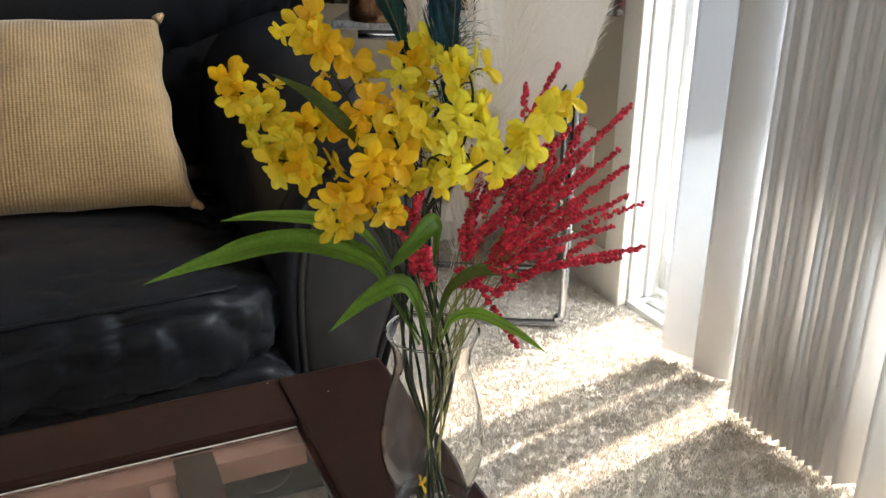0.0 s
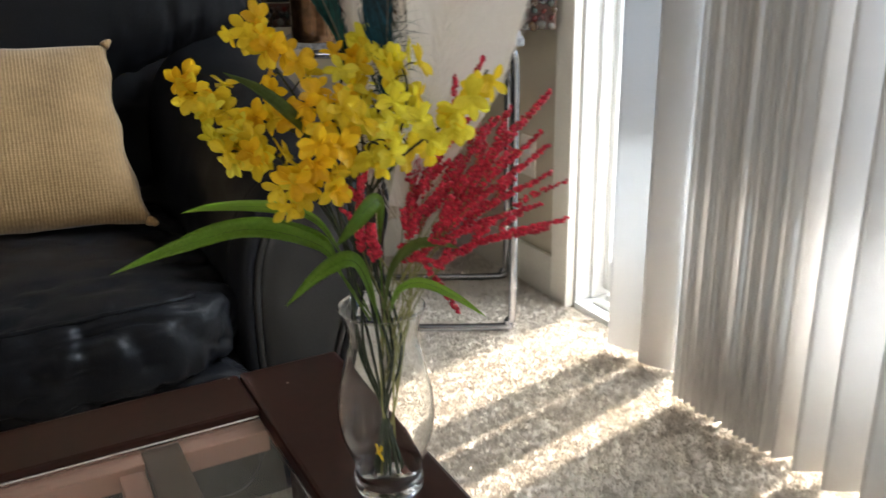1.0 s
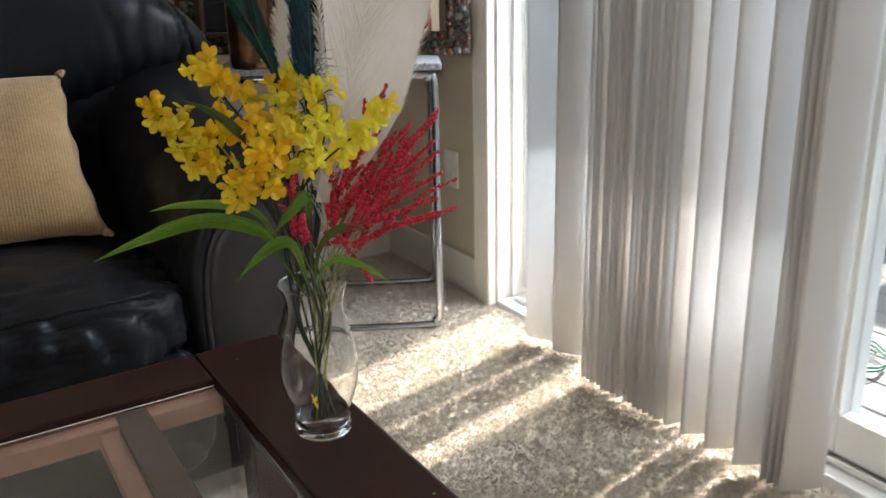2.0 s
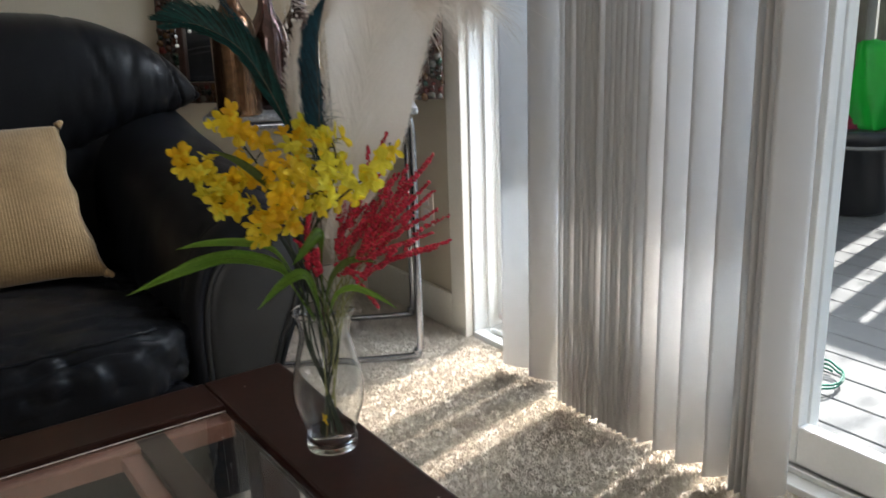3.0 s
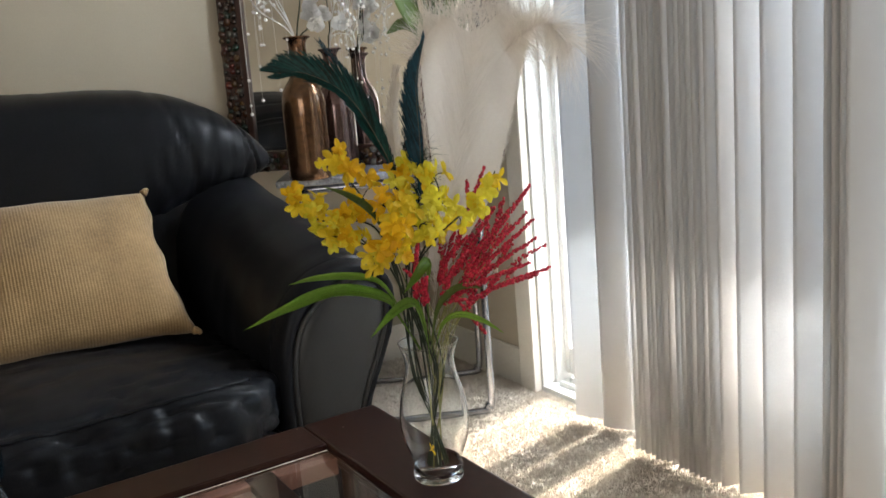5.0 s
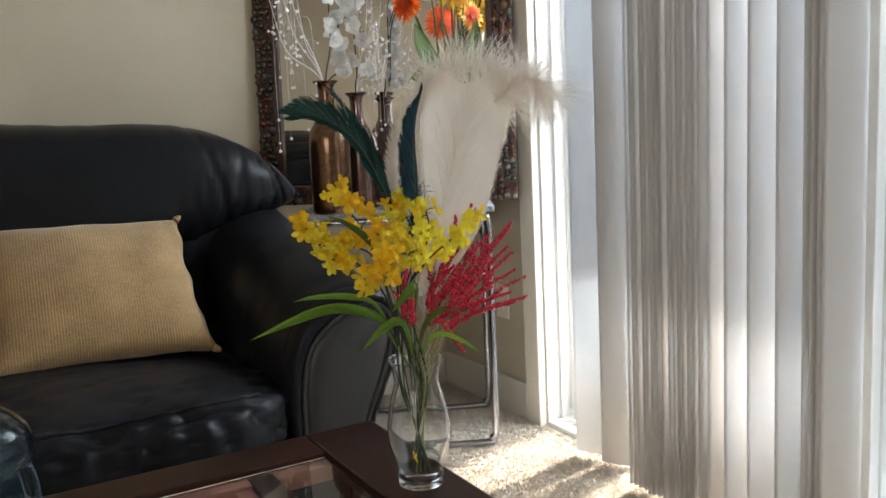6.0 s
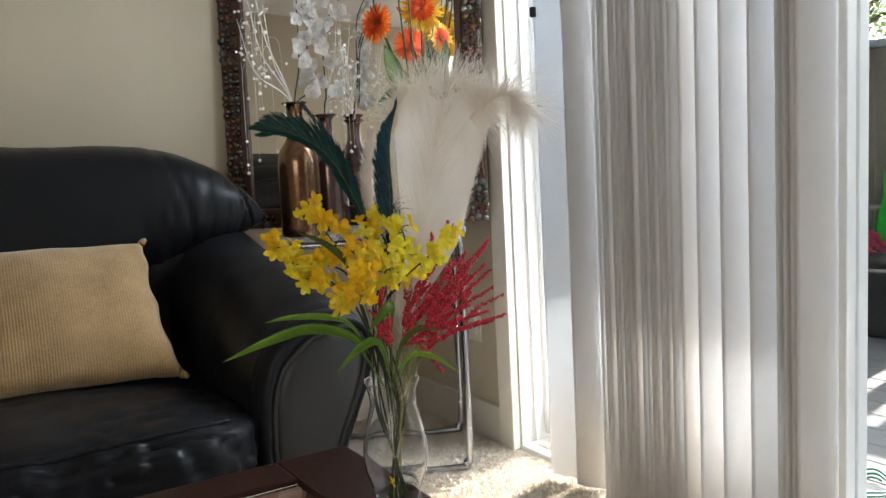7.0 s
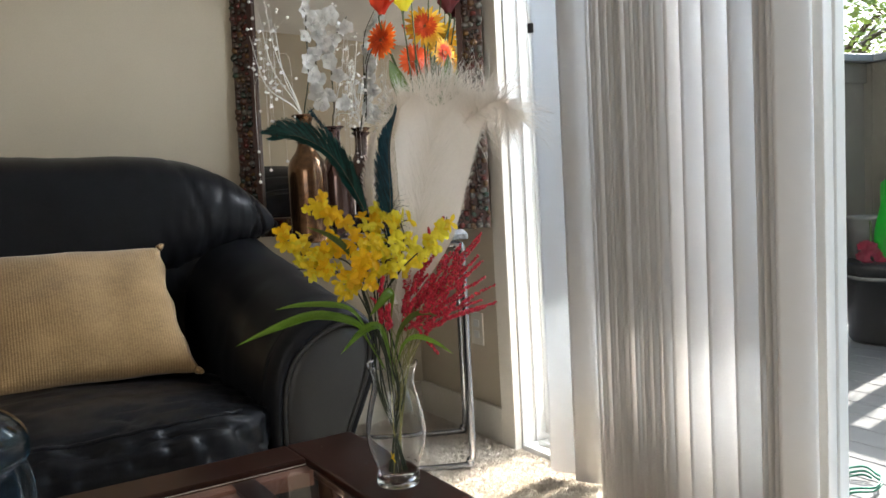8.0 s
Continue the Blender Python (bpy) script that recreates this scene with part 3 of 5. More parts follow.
# ---- glass vase ----
VX, VY = 0.358, 0.810
v = thing("glass_vase", "clear glass vase with a waisted neck on the table", "vase", (VX, VY, TZ))
outer = [(0.0, 0.0045), (0.029, 0.003), (0.0325, 0.001), (0.0345, 0.004), (0.0345, 0.016), (0.033, 0.024), (0.0365, 0.036), (0.0445, 0.060), (0.0475, 0.083), (0.0455, 0.108), (0.0395, 0.135), (0.0345, 0.155), (0.0335, 0.166), (0.0355, 0.180), (0.0405, 0.1945)]
inner = [(0.0399, 0.1945), (0.0346, 0.180), (0.0322, 0.166), (0.0332, 0.155), (0.0382, 0.135), (0.0440, 0.108), (0.0460, 0.083), (0.0430, 0.060), (0.035, 0.036), (0.0318, 0.018), (0.027, 0.0085), (0.0, 0.0075)]


def smooth_profile(p, n):
    return [(max(0.0, q.x), q.y) for q in spline([(a, b, 0) for a, b in p], n)]


vb = part("vase_body", lathe([outer[0]] + smooth_profile(outer[1:], 44)[:-1] + [(0.04035, 0.1940), (0.04050, 0.1944), (0.0404, 0.1949), (0.0402, 0.1951), (0.0400, 0.1949), (0.03990, 0.1944), (0.03975, 0.1940)] + smooth_profile(inner[:-1], 40)[1:] + [inner[-1]], 56), M_vase, v, smooth=True)
vb.visible_shadow = False
rim = part("rim", lathe([(0.0402 + 0.0011 * math.cos(a), 0.1957 + 0.0011 * math.sin(a)) for a in [i * math.pi / 5 for i in range(11)]], 56), M_vase, v, "fire-polished glass rim", smooth=True)
rim.visible_shadow = False

# ---- yellow sprays ----
rnd = random.Random(5)


def petal(length, width, cup, seg=5, across=4, tip=0.5):
    """Grid of points of one petal along +y, cupped up at the rim."""
    rows = []
    for i in range(seg + 1):
        t = i / seg
        w = width * (math.sin(math.pi * (0.08 + 0.80 * t ** 1.4))) ** 0.7
        row = []
        for j in range(across + 1):
            s = 2 * j / across - 1
            row.append(Vector((w * s / 2, length * t * (1 - 0.10 * s * s * t), cup * length * (t ** 1.6) * tip + 0.25 * width * s * s * (1 - t * 0.5) - 0.12 * length * t ** 3)))
        rows.append(row)
    return rows


def floret(seed):
    """Five uneven petals, the lowest one broad and frilled, and a small throat."""
    r = random.Random(seed)
    bm = bmesh.new()
    for k, (ang, ln, wd, lo, hi) in enumerate(((180, 1.10, 0.92, 5, 40), (150, 1.0, 0.85, 10, 40), (62, 1.08, 0.80, 0, 55), (-62, 1.08, 0.80, 0, 55), (8, 1.12, 0.74, 5, 60))):
        rows = petal(0.0152 * ln * r.uniform(0.9, 1.08), 0.0120 * wd, r.uniform(-0.2, 0.6), 6)
        m = Matrix.Rotation(radians(ang + r.uniform(-12, 12)), 4, "Z") @ Matrix.Rotation(radians(r.uniform(lo, hi) - 10), 4, "X")
        loft([[m @ (q + Vector((0, 0.001, 0))) for q in row] for row in rows], bm=bm)
    tube([(0, 0, -0.004), (0, 0, 0.001), (0, 0.001, 0.004)], lambda k: 0.0016 - 0.0008 * k, 6, bm=bm)
    me = bpy.data.meshes.new("floret")
    bmesh.ops.recalc_face_normals(bm, faces=bm.faces[:])
    bm.to_mesh(me)
    bm.free()
    me.shade_smooth()
    return me


def floret_set(material, n=4):
    out = []
    for s in range(n):
        me = floret(s * 13 + len(material.name))
        me.materials.append(material)
        out.append(me)
    return out


FL = {"gold": floret_set(M_gold), "yellow": floret_set(M_yellow), "lemon": floret_set(M_lemon)}
VASE_FOOT = Vector((VX, VY, TZ + 0.02))


def lead(first, k):
    """Points of a stem inside the vase up to its first free point."""
    a = 2.4 * k
    neck = Vector((VX + 0.019 * math.cos(a), VY + 0.019 * math.sin(a), TZ + 0.166))
    neck += (Vector((first.x, first.y, 0)) - Vector((VX, VY, 0))).normalized() * 0.006
    foot = VASE_FOOT + Vector((-0.014 * math.cos(a), -0.014 * math.sin(a), 0.002))
    mid = foot.lerp(neck, 0.5)
    return [foot, mid, neck]


def spray(pts, kinds, count, k, label, spread=0.014, start=0.42):
    t = thing("yellow_flower_spray", label, "artificial flower", group="flowers in the glass vase")
    P = [Vector(q) for q in pts]
    path = spline(lead(P[0], k) + P, 60)
    part("stem", tube(path, lambda u: 0.0017 - 0.0009 * u, 7), M_stem_dark, t, smooth=True)
    free = [i for i, q in enumerate(path) if q.z > TZ + 0.20]
    cut = path[free[0]:]
    n = len(cut)
    count = int(count * 1.08)
    for i in range(count):
        u = start + (1 - start) * (i + 0.3 * rnd.random()) / count
        c = cut[min(n - 1, int(u * (n - 1)))]
        along = (cut[min(n - 1, int(u * (n - 1)) + 1)] - cut[max(0, int(u * (n - 1)) - 1)]).normalized()
        side = Vector((rnd.uniform(-1, 1), rnd.uniform(-1.1, 0.6), rnd.uniform(-0.7, 0.9)))
        side = (side - along * side.dot(along) * 0.7).normalized()
        s = spread * rnd.uniform(0.5, 1.3) * (0.55 + 0.6 * (1 - (i / count)))
        at = c + side * s
        f = new("floret", rnd.choice(FL[rnd.choice(kinds)]))
        f.parent = t
        face = (side + Vector((-0.1, -0.75, -0.05)) + along * 0.25).normalized()
        q = face.to_track_quat("Z", "Y") @ Euler((0, 0, rnd.uniform(0, 6.28))).to_quaternion()
        sc = rnd.uniform(0.84, 1.08) * (0.85 if u > 0.93 else 1.0)
        f.matrix_basis = Matrix.LocRotScale(at, q, (sc, sc, sc))
        if i % 2 == 0:
            part("stalk", tube([c, (c + at) / 2 + Vector((0, 0, 0.002)), at - face * 0.002], 0.0007, 5, n=5), M_stem_dark, t)
    return t


GOLD, YEL, LEM = ["gold", "gold", "yellow"], ["yellow", "yellow", "gold", "lemon"], ["lemon", "lemon", "yellow"]
LG, LY, LL = "golden yellow artificial orchid spray in the glass vase", "bright yellow artificial orchid spray in the glass vase", "lemon yellow artificial orchid spray in the glass vase"
spray([(0.33, 0.823, 0.741), (0.315, 0.83, 0.817), (0.299, 0.837, 0.853), (0.282, 0.844, 0.884), (0.271, 0.849, 0.907), (0.257, 0.856, 0.923)], GOLD, 13, 0, LG, 0.016, 0.50)
spray([(0.319, 0.806, 0.758), (0.30, 0.815, 0.818), (0.271, 0.838, 0.835), (0.243, 0.862, 0.853), (0.224, 0.87, 0.862), (0.206, 0.878, 0.872)], GOLD, 13, 1, LG, 0.015, 0.40)
spray([(0.308, 0.789, 0.756), (0.274, 0.793, 0.805), (0.255, 0.813, 0.826), (0.239, 0.831, 0.836), (0.218, 0.851, 0.846)], YEL, 11, 2, LY, 0.014, 0.45)
spray([(0.304, 0.78, 0.755), (0.272, 0.773, 0.80), (0.251, 0.793, 0.816), (0.236, 0.81, 0.82), (0.219, 0.829, 0.819)], YEL, 11, 3, LY, 0.015, 0.45)
spray([(0.355, 0.834, 0.733), (0.368, 0.828, 0.788), (0.374, 0.826, 0.826), (0.37, 0.828, 0.859), (0.361, 0.842, 0.884), (0.369, 0.85, 0.904)], LEM, 16, 4, LL, 0.020, 0.40)
spray([(0.338, 0.787, 0.752), (0.347, 0.75, 0.804), (0.356, 0.714, 0.832), (0.37, 0.696, 0.849), (0.385, 0.69, 0.862), (0.398, 0.684, 0.887)], LEM, 11, 5, LL, 0.011, 0.50)
spray([(0.305, 0.769, 0.754), (0.282, 0.755, 0.796), (0.266, 0.754, 0.812), (0.261, 0.755, 0.797), (0.259, 0.756, 0.783)], YEL, 9, 6, LY, 0.011, 0.50)
spray([(0.32, 0.773, 0.755), (0.300, 0.752, 0.806), (0.287, 0.744, 0.826), (0.287, 0.744, 0.809), (0.294, 0.741, 0.788)], GOLD, 10, 7, LG, 0.012, 0.50)
spray([(0.349, 0.815, 0.741), (0.364, 0.786, 0.805), (0.375, 0.781, 0.841), (0.381, 0.79, 0.869), (0.382, 0.822, 0.892)], LEM, 17, 8, LL, 0.019, 0.38)
spray([(0.339, 0.819, 0.736), (0.322, 0.783, 0.802), (0.313, 0.776, 0.835), (0.303, 0.791, 0.849), (0.294, 0.807, 0.856)], GOLD, 16, 9, LG, 0.018, 0.38)

spray([(0.345, 0.817, 0.741), (0.334, 0.789, 0.799), (0.33, 0.79, 0.83), (0.33, 0.812, 0.851), (0.341, 0.829, 0.874), (0.355, 0.834, 0.888)], YEL + LEM, 14, 10, LY, 0.017, 0.40)
spray([(0.337, 0.798, 0.743), (0.33, 0.769, 0.796), (0.332, 0.757, 0.825), (0.339, 0.743, 0.82), (0.343, 0.741, 0.807)], LEM, 9, 11, LL, 0.014, 0.45)

# a small floret inside the glass imitates a diffuse amber reflection
f = thing("fallen_floret", "amber floret standing in for a reflection in the glass vase", "artificial flower")
o_ = new("floret", FL["gold"][1])
o_.parent = f
o_.matrix_basis = Matrix.LocRotScale((VX - 0.016, VY - 0.012, TZ + 0.048), Euler((1.2, 0.3, 0.8)), (0.55, 0.55, 0.55))

# ---- strap leaves ----
def strap(pts, width, name="leaf", mats=None, parent=None, twist=0.0, fold=0.25, n=22, base=0.12, flat=Vector((-0.15, -0.75, 0.65)), frill=0.0):
    """A long leaf along points, folded at its midrib, pointed at the tip."""
    path = spline(pts, n)
    rows = []
    for i, p_ in enumerate(path):
        t = i / (n - 1)
        d = (path[min(i + 1, n - 1)] - path[max(i - 1, 0)]).normalized()
        s = d.cross(flat)
        s = s.normalized() if s.length > 0.05 else Vector((1, 0, 0))
        s = Matrix.Rotation(twist * t, 3, d) @ s
        up = s.cross(d).normalized()
        w = width * min(1.0, base + 2.4 * max(0.0, t - 0.20)) * max(0.02, 1 - max(0, (t - 0.55) / 0.45) ** 2.2)
        w *= 1 + frill * math.sin(19 * t)
        rows.append([p_ + s * (w * k / 2) + up * (fold * w * abs(k) ** 1.5 / 2) for k in (-1, -0.5, 0, 0.5, 1)])
    bm = loft(rows)
    bmesh.ops.solidify(bm, geom=bm.faces[:], thickness=0.0006)
    blade = part(name, bm, mats or M_leaf, parent, smooth=True)
    part("midrib", tube([p_ + Vector((0, -0.0003, 0.0003)) for p_ in path[:-2]], lambda u: 0.0004 * (1.1 - u), 5), M_leaf2, parent, smooth=True)
    return blade


def leaf_thing(pts, width, k, label="green artificial strap leaf curving out of the glass vase", **kw):
    t = thing("strap_leaf", label, "artificial leaf", group="leaves in the glass vase")
    strap(pts, width, parent=t, **kw)
    return t


leaf_thing([(0.345, 0.808, 0.645), (0.318, 0.807, 0.698), (0.302, 0.814, 0.726), (0.248, 0.838, 0.743), (0.189, 0.864, 0.728), (0.134, 0.888, 0.706)], 0.020, 0, twist=0.3, frill=0.05)
leaf_thing([(0.350, 0.815, 0.645), (0.322, 0.816, 0.694), (0.311, 0.832, 0.725), (0.262, 0.853, 0.740), (0.215, 0.874, 0.734), (0.174, 0.892, 0.715)], 0.015, 1, twist=-0.3)
leaf_thing([(0.348, 0.818, 0.650), (0.326, 0.825, 0.71), (0.305, 0.834, 0.745), (0.271, 0.849, 0.756), (0.229, 0.868, 0.758), (0.199, 0.881, 0.754)], 0.014, 2, twist=0.4)
leaf_thing([(0.352, 0.798, 0.630), (0.338, 0.776, 0.667), (0.322, 0.761, 0.712), (0.307, 0.757, 0.729), (0.281, 0.757, 0.721), (0.254, 0.769, 0.694)], 0.018, 3, twist=0.5)
leaf_thing([(0.353, 0.795, 0.660), (0.345, 0.778, 0.730), (0.337, 0.755, 0.774), (0.325, 0.744, 0.778), (0.307, 0.738, 0.766), (0.291, 0.742, 0.748)], 0.015, 4, twist=-0.5)
leaf_thing([(0.352, 0.795, 0.625), (0.348, 0.782, 0.662), (0.348, 0.761, 0.712), (0.357, 0.735, 0.739), (0.37, 0.718, 0.745), (0.387, 0.71, 0.739)], 0.010, 5, mats=M_leaf2, twist=0.2)
leaf_thing([(0.354, 0.795, 0.630), (0.349, 0.771, 0.665), (0.348, 0.75, 0.695), (0.357, 0.724, 0.71), (0.378, 0.704, 0.701), (0.402, 0.693, 0.681)], 0.009, 6, twist=0.3)
leaf_thing([(0.335, 0.800, 0.720), (0.312, 0.798, 0.79), (0.293, 0.790, 0.828), (0.273, 0.783, 0.853), (0.256, 0.801, 0.87), (0.235, 0.822, 0.882)], 0.012, 7, mats=M_leaf2)

# ---- red berry sprigs ----
ICO = bmesh.new()
bmesh.ops.create_icosphere(ICO, subdivisions=1, radius=1.0)
ICO_V, ICO_F = [v_.co.copy() for v_ in ICO.verts], [[v_.index for v_ in f.verts] for f in ICO.faces]
ICO.free()


def balls(spots, bm_name, material, parent, label=""):
    """Many small round bodies as one mesh: spots of (place, radius)."""
    verts, faces = [], []
    for c, r in spots:
        b = len(verts)
        verts += [tuple(c + v_ * r) for v_ in ICO_V]
        faces += [[b + i for i in f] for f in ICO_F]
    me = bpy.data.meshes.new(bm_name)
    me.from_pydata(verts, [], faces)
    me.shade_smooth()
    me.materials.append(material)
    o_ = new(bm_name, me)
    o_.parent = parent
    if label:
        o_["label"] = label
    return o_


rr = random.Random(11)


def sprig(tip, k, drop=0.0, thick=1.0):
    t = thing("red_berry_sprig", "red artificial berry sprig on an olive stem in the glass vase", "artificial flower", group="red sprigs in the glass vase")
    tip = Vector(tip)
    a = 2.4 * k
    root = Vector((VX + 0.012 + 0.012 * math.cos(a), VY - 0.008 + 0.012 * math.sin(a), TZ + 0.185))
    g4 = 1.6 * (k % 4)
    foot = VASE_FOOT + Vector((0.012 * math.cos(g4 + 2), 0.012 * math.sin(g4 + 2), 0.0))
    knot = Vector((VX + 0.004 + 0.008 * math.cos(g4), VY + 0.008 * math.sin(g4), TZ + 0.10))
    bend = root.lerp(tip, 0.5) + Vector((-0.012, 0.004, 0.022 + drop))
    path = spline([foot, knot, root, bend, tip], 50)
    bm = tube(path, lambda u: 0.0011 - 0.0007 * u, 5)
    spots = []
    free = path[26:]
    L = (tip - root).length

    def coat(line, r0, n):
        for i in range(n):
            u = i / n
            f = u * (len(line) - 1)
            c = line[int(f)].lerp(line[min(len(line) - 1, int(f) + 1)], f % 1)
            o_ = Vector((rr.gauss(0, 1), rr.gauss(0, 1), rr.gauss(0, 1))).normalized()
            taper = 1.0 - 0.5 * u
            spots.append((c + o_ * r0 * 1.05 * taper, r0 * rr.uniform(0.55, 1.0) * (0.6 + 0.4 * taper)))

    coat(free[10:], 0.0027 * thick, int(70 + 420 * L))
    for j in range(3):
        s = free[rr.randint(6, 17)]
        d = (tip - root).normalized() + Vector((rr.uniform(-0.5, 0.5), rr.uniform(-0.5, 0.5), rr.uniform(-0.1, 0.55)))
        ln = rr.uniform(0.025, 0.05)
        line = spline([s, s + d * ln * 0.5 + Vector((0, 0, 0.004)), s + d * ln], 12)
        tube(line, 0.0005, 4, bm=bm)
        coat(line[3:], 0.0025 * thick, 40)
    part("stem", bm, M_stem_olive, t, smooth=True)
    balls(spots, "berry_cluster", M_red, t, "clustered crimson berries")["kind"] = "stuff"


RED = [(0.457, 0.789, 0.881), (0.501, 0.748, 0.853), (0.519, 0.783, 0.839), (0.495, 0.75, 0.818), (0.483, 0.723, 0.812), (0.492, 0.73, 0.785), (0.512, 0.775, 0.741), (0.50, 0.715, 0.745),
       (0.477, 0.714, 0.74), (0.498, 0.803, 0.748), (0.44, 0.829, 0.80), (0.496, 0.826, 0.817), (0.316, 0.742, 0.804), (0.323, 0.739, 0.762), (0.455, 0.801, 0.776), (0.505, 0.812, 0.805),
       (0.415, 0.807, 0.779), (0.431, 0.724, 0.751), (0.40, 0.759, 0.781)]
for k, q in enumerate(RED):
    sprig(q, k, drop=-0.012 if q[2] > 0.8 else 0.0)
sprig((0.387, 0.711, 0.681), 30, drop=0.045)


# ---- feathers ----
def feather(t, shaft, barbs, mats, length, width, droop, seed, start=0.25, quill=0.0011, curl=0.0, face=Vector((0, -1, 0.1)), sides=(-1, 1), seg=4, open_=35.0, shape=None, jitter=0.15):
    """A shaft with many fine barbs leaving it to both sides; length(u, side) in metres."""
    r = random.Random(seed)
    path = spline(shaft, 70)
    part("shaft", tube(path, lambda u: quill * (1 - 0.8 * u), 6), M_quill if mats is not M_plume else M_plume, t, smooth=True)
    verts, faces = [], []
    for i in range(barbs):
        u = start + (1 - start) * (i + r.random()) / barbs
        f = u * 69
        a = min(68, int(f))
        c = path[a].lerp(path[a + 1], f - a)
        d = (path[min(69, a + 2)] - path[max(0, a - 2)]).normalized()
        for sd in sides:
            out = d.cross(face).normalized() * sd
            nrm = out.cross(d).normalized() * sd
            ang = radians(open_ + r.uniform(-8, 8) * (1 + 4 * jitter))
            L = length(u, sd) * r.uniform(1 - jitter, 1 + jitter * 0.5)
            if L < 0.002:
                continue
            dirv = d * math.cos(ang) + out * math.sin(ang) + nrm * r.uniform(-1, 1) * 0.12 * (1 + 3 * jitter)
            prev = c.copy()
            b0 = len(verts)
            wv = d.cross(dirv)
            wv = (dirv.cross(wv)).normalized()
            for k in range(seg + 1):
                q = k / seg
                w = width * (1 - 0.75 * q)
                verts.append(tuple(prev + wv * w / 2))
                verts.append(tuple(prev - wv * w / 2))
                dirv = (dirv + d * curl / seg + Vector((0, 0, -droop / seg)) + Vector((r.gauss(0, 1), r.gauss(0, 1), r.gauss(0, 1))) * 0.06 * jitter * 3).normalized()
                prev = prev + dirv * (L / seg)
            for k in range(seg):
                j = b0 + 2 * k
                faces.append((j, j + 1, j + 3, j + 2))
    me = bpy.data.meshes.new("vane")
    me.from_pydata(verts, [], faces)
    me.shade_smooth()
    me.materials.append(mats)
    o_ = new("vane", me)
    o_.parent = t
    return t


def hump(u, a, b, top):
    k = max(0.0, min(1.0, (u - a) / (b - a)))
    return top * math.sin(math.pi * k) ** 0.6 if 0 < k < 1 else 0.0


IN = [(VX, VY, TZ + 0.02), (VX + 0.003, VY + 0.004, TZ + 0.16)]
t = thing("peacock_feather", "dark green peacock sword feather arching out of the glass vase", "feather", group="feathers in the glass vase")
feather(t, IN + [(0.355, 0.829, 0.80), (0.354, 0.838, 0.850), (0.343, 0.852, 0.910), (0.313, 0.880, 0.985), (0.272, 0.913, 1.020), (0.240, 0.940, 1.024)], 620, M_peacock,
        lambda u, s: (0.056 if s > 0 else 0.032) * min(1, (u - 0.5) / 0.1) * (1 - 0.55 * max(0, (u - 0.8) / 0.2)) if u > 0.5 else 0.012, 0.0024, 0.05, 3, start=0.36, curl=0.9, open_=28, jitter=0.06)
t = thing("peacock_feather", "slender dark green peacock feather in the glass vase", "feather", group="feathers in the glass vase")
feather(t, IN + [(0.357, 0.832, 0.80), (0.360, 0.844, 0.845), (0.349, 0.861, 0.927), (0.326, 0.884, 1.001), (0.294, 0.912, 1.060)], 200, M_peacock_blue,
        lambda u, s: 0.010 if u > 0.5 else 0.014, 0.0013, 0.1, 4, start=0.36, curl=0.8, open_=32, jitter=0.2)
t = thing("peacock_feather", "upright blue-green peacock sword feather in the glass vase", "feather", group="feathers in the glass vase")
feather(t, IN + [(0.366, 0.822, 0.80), (0.377, 0.826, 0.844), (0.385, 0.831, 0.916), (0.392, 0.839, 0.997), (0.411, 0.840, 1.056)], 560, M_peacock_blue,
        lambda u, s: (0.056 if s < 0 else 0.010) * min(1, (u - 0.52) / 0.05) * max(0.15, 1 - max(0, (u - 0.68) / 0.32)) if u > 0.52 else 0.018, 0.0026, 0.05, 5, start=0.38, curl=0.8, open_=36, jitter=0.06)
# loose curling barbs low on the peacock shafts
t = thing("peacock_herl", "loose curling dark peacock herls among the yellow flowers", "feather", group="feathers in the glass vase")
feather(t, IN + [(0.368, 0.815, 0.78), (0.382, 0.822, 0.85), (0.390, 0.83, 0.91)], 60, M_peacock, lambda u, s: 0.035, 0.0007, 1.2, 8, start=0.55, open_=45, seg=6, jitter=0.4)

PLUME = "large fluffy white ostrich feather curling over above the glass vase"
t = thing("ostrich_feather", PLUME, "feather", group="feathers in the glass vase")
W_SHAFT = IN + [(0.392, 0.822, 0.74), (0.432, 0.828, 0.84), (0.462, 0.826, 0.93), (0.497, 0.815, 1.005), (0.540, 0.795, 1.048), (0.566, 0.765, 1.060), (0.582, 0.745, 1.030)]


B_SHAFT = IN + [(0.388, 0.822, 0.74), (0.420, 0.828, 0.84), (0.445, 0.832, 0.92), (0.466, 0.830, 1.00), (0.482, 0.826, 1.06)]



def web():
    """The soft closed vane: a thin sheet that widens upwards, bulged towards the room, wavy at its rims."""
    left = spline([(0.378, 0.832, 0.745), (0.408, 0.842, 0.840), (0.418, 0.862, 0.940), (0.424, 0.874, 1.030), (0.440, 0.872, 1.075)], 30)
    right = spline([(0.400, 0.815, 0.745), (0.482, 0.812, 0.838), (0.516, 0.806, 0.935), (0.548, 0.800, 1.034), (0.556, 0.798, 1.066)], 30)
    rows = []
    for i in range(30):
        row = []
        for k in range(17):
            u = k / 16
            p_ = left[i].lerp(right[i], u)
            b_ = 4 * u * (1 - u)
            p_ += Vector((-0.45, -0.85, 0.0)) * (0.010 * b_ * i / 29 + wob((p_.x, p_.z, 0.3), 30, 0.0022) + wob((p_.x * 3, p_.z * 0.6, 0.8), 30, 0.0016))
            p_ += Vector((0, 0, 0.012 * math.sin(9 * u + 1) * (i / 29) ** 6))
            row.append(p_)
        rows.append(row)
    return loft(rows)


part("web", web(), M_plume, t, "soft closed white vane", smooth=True)


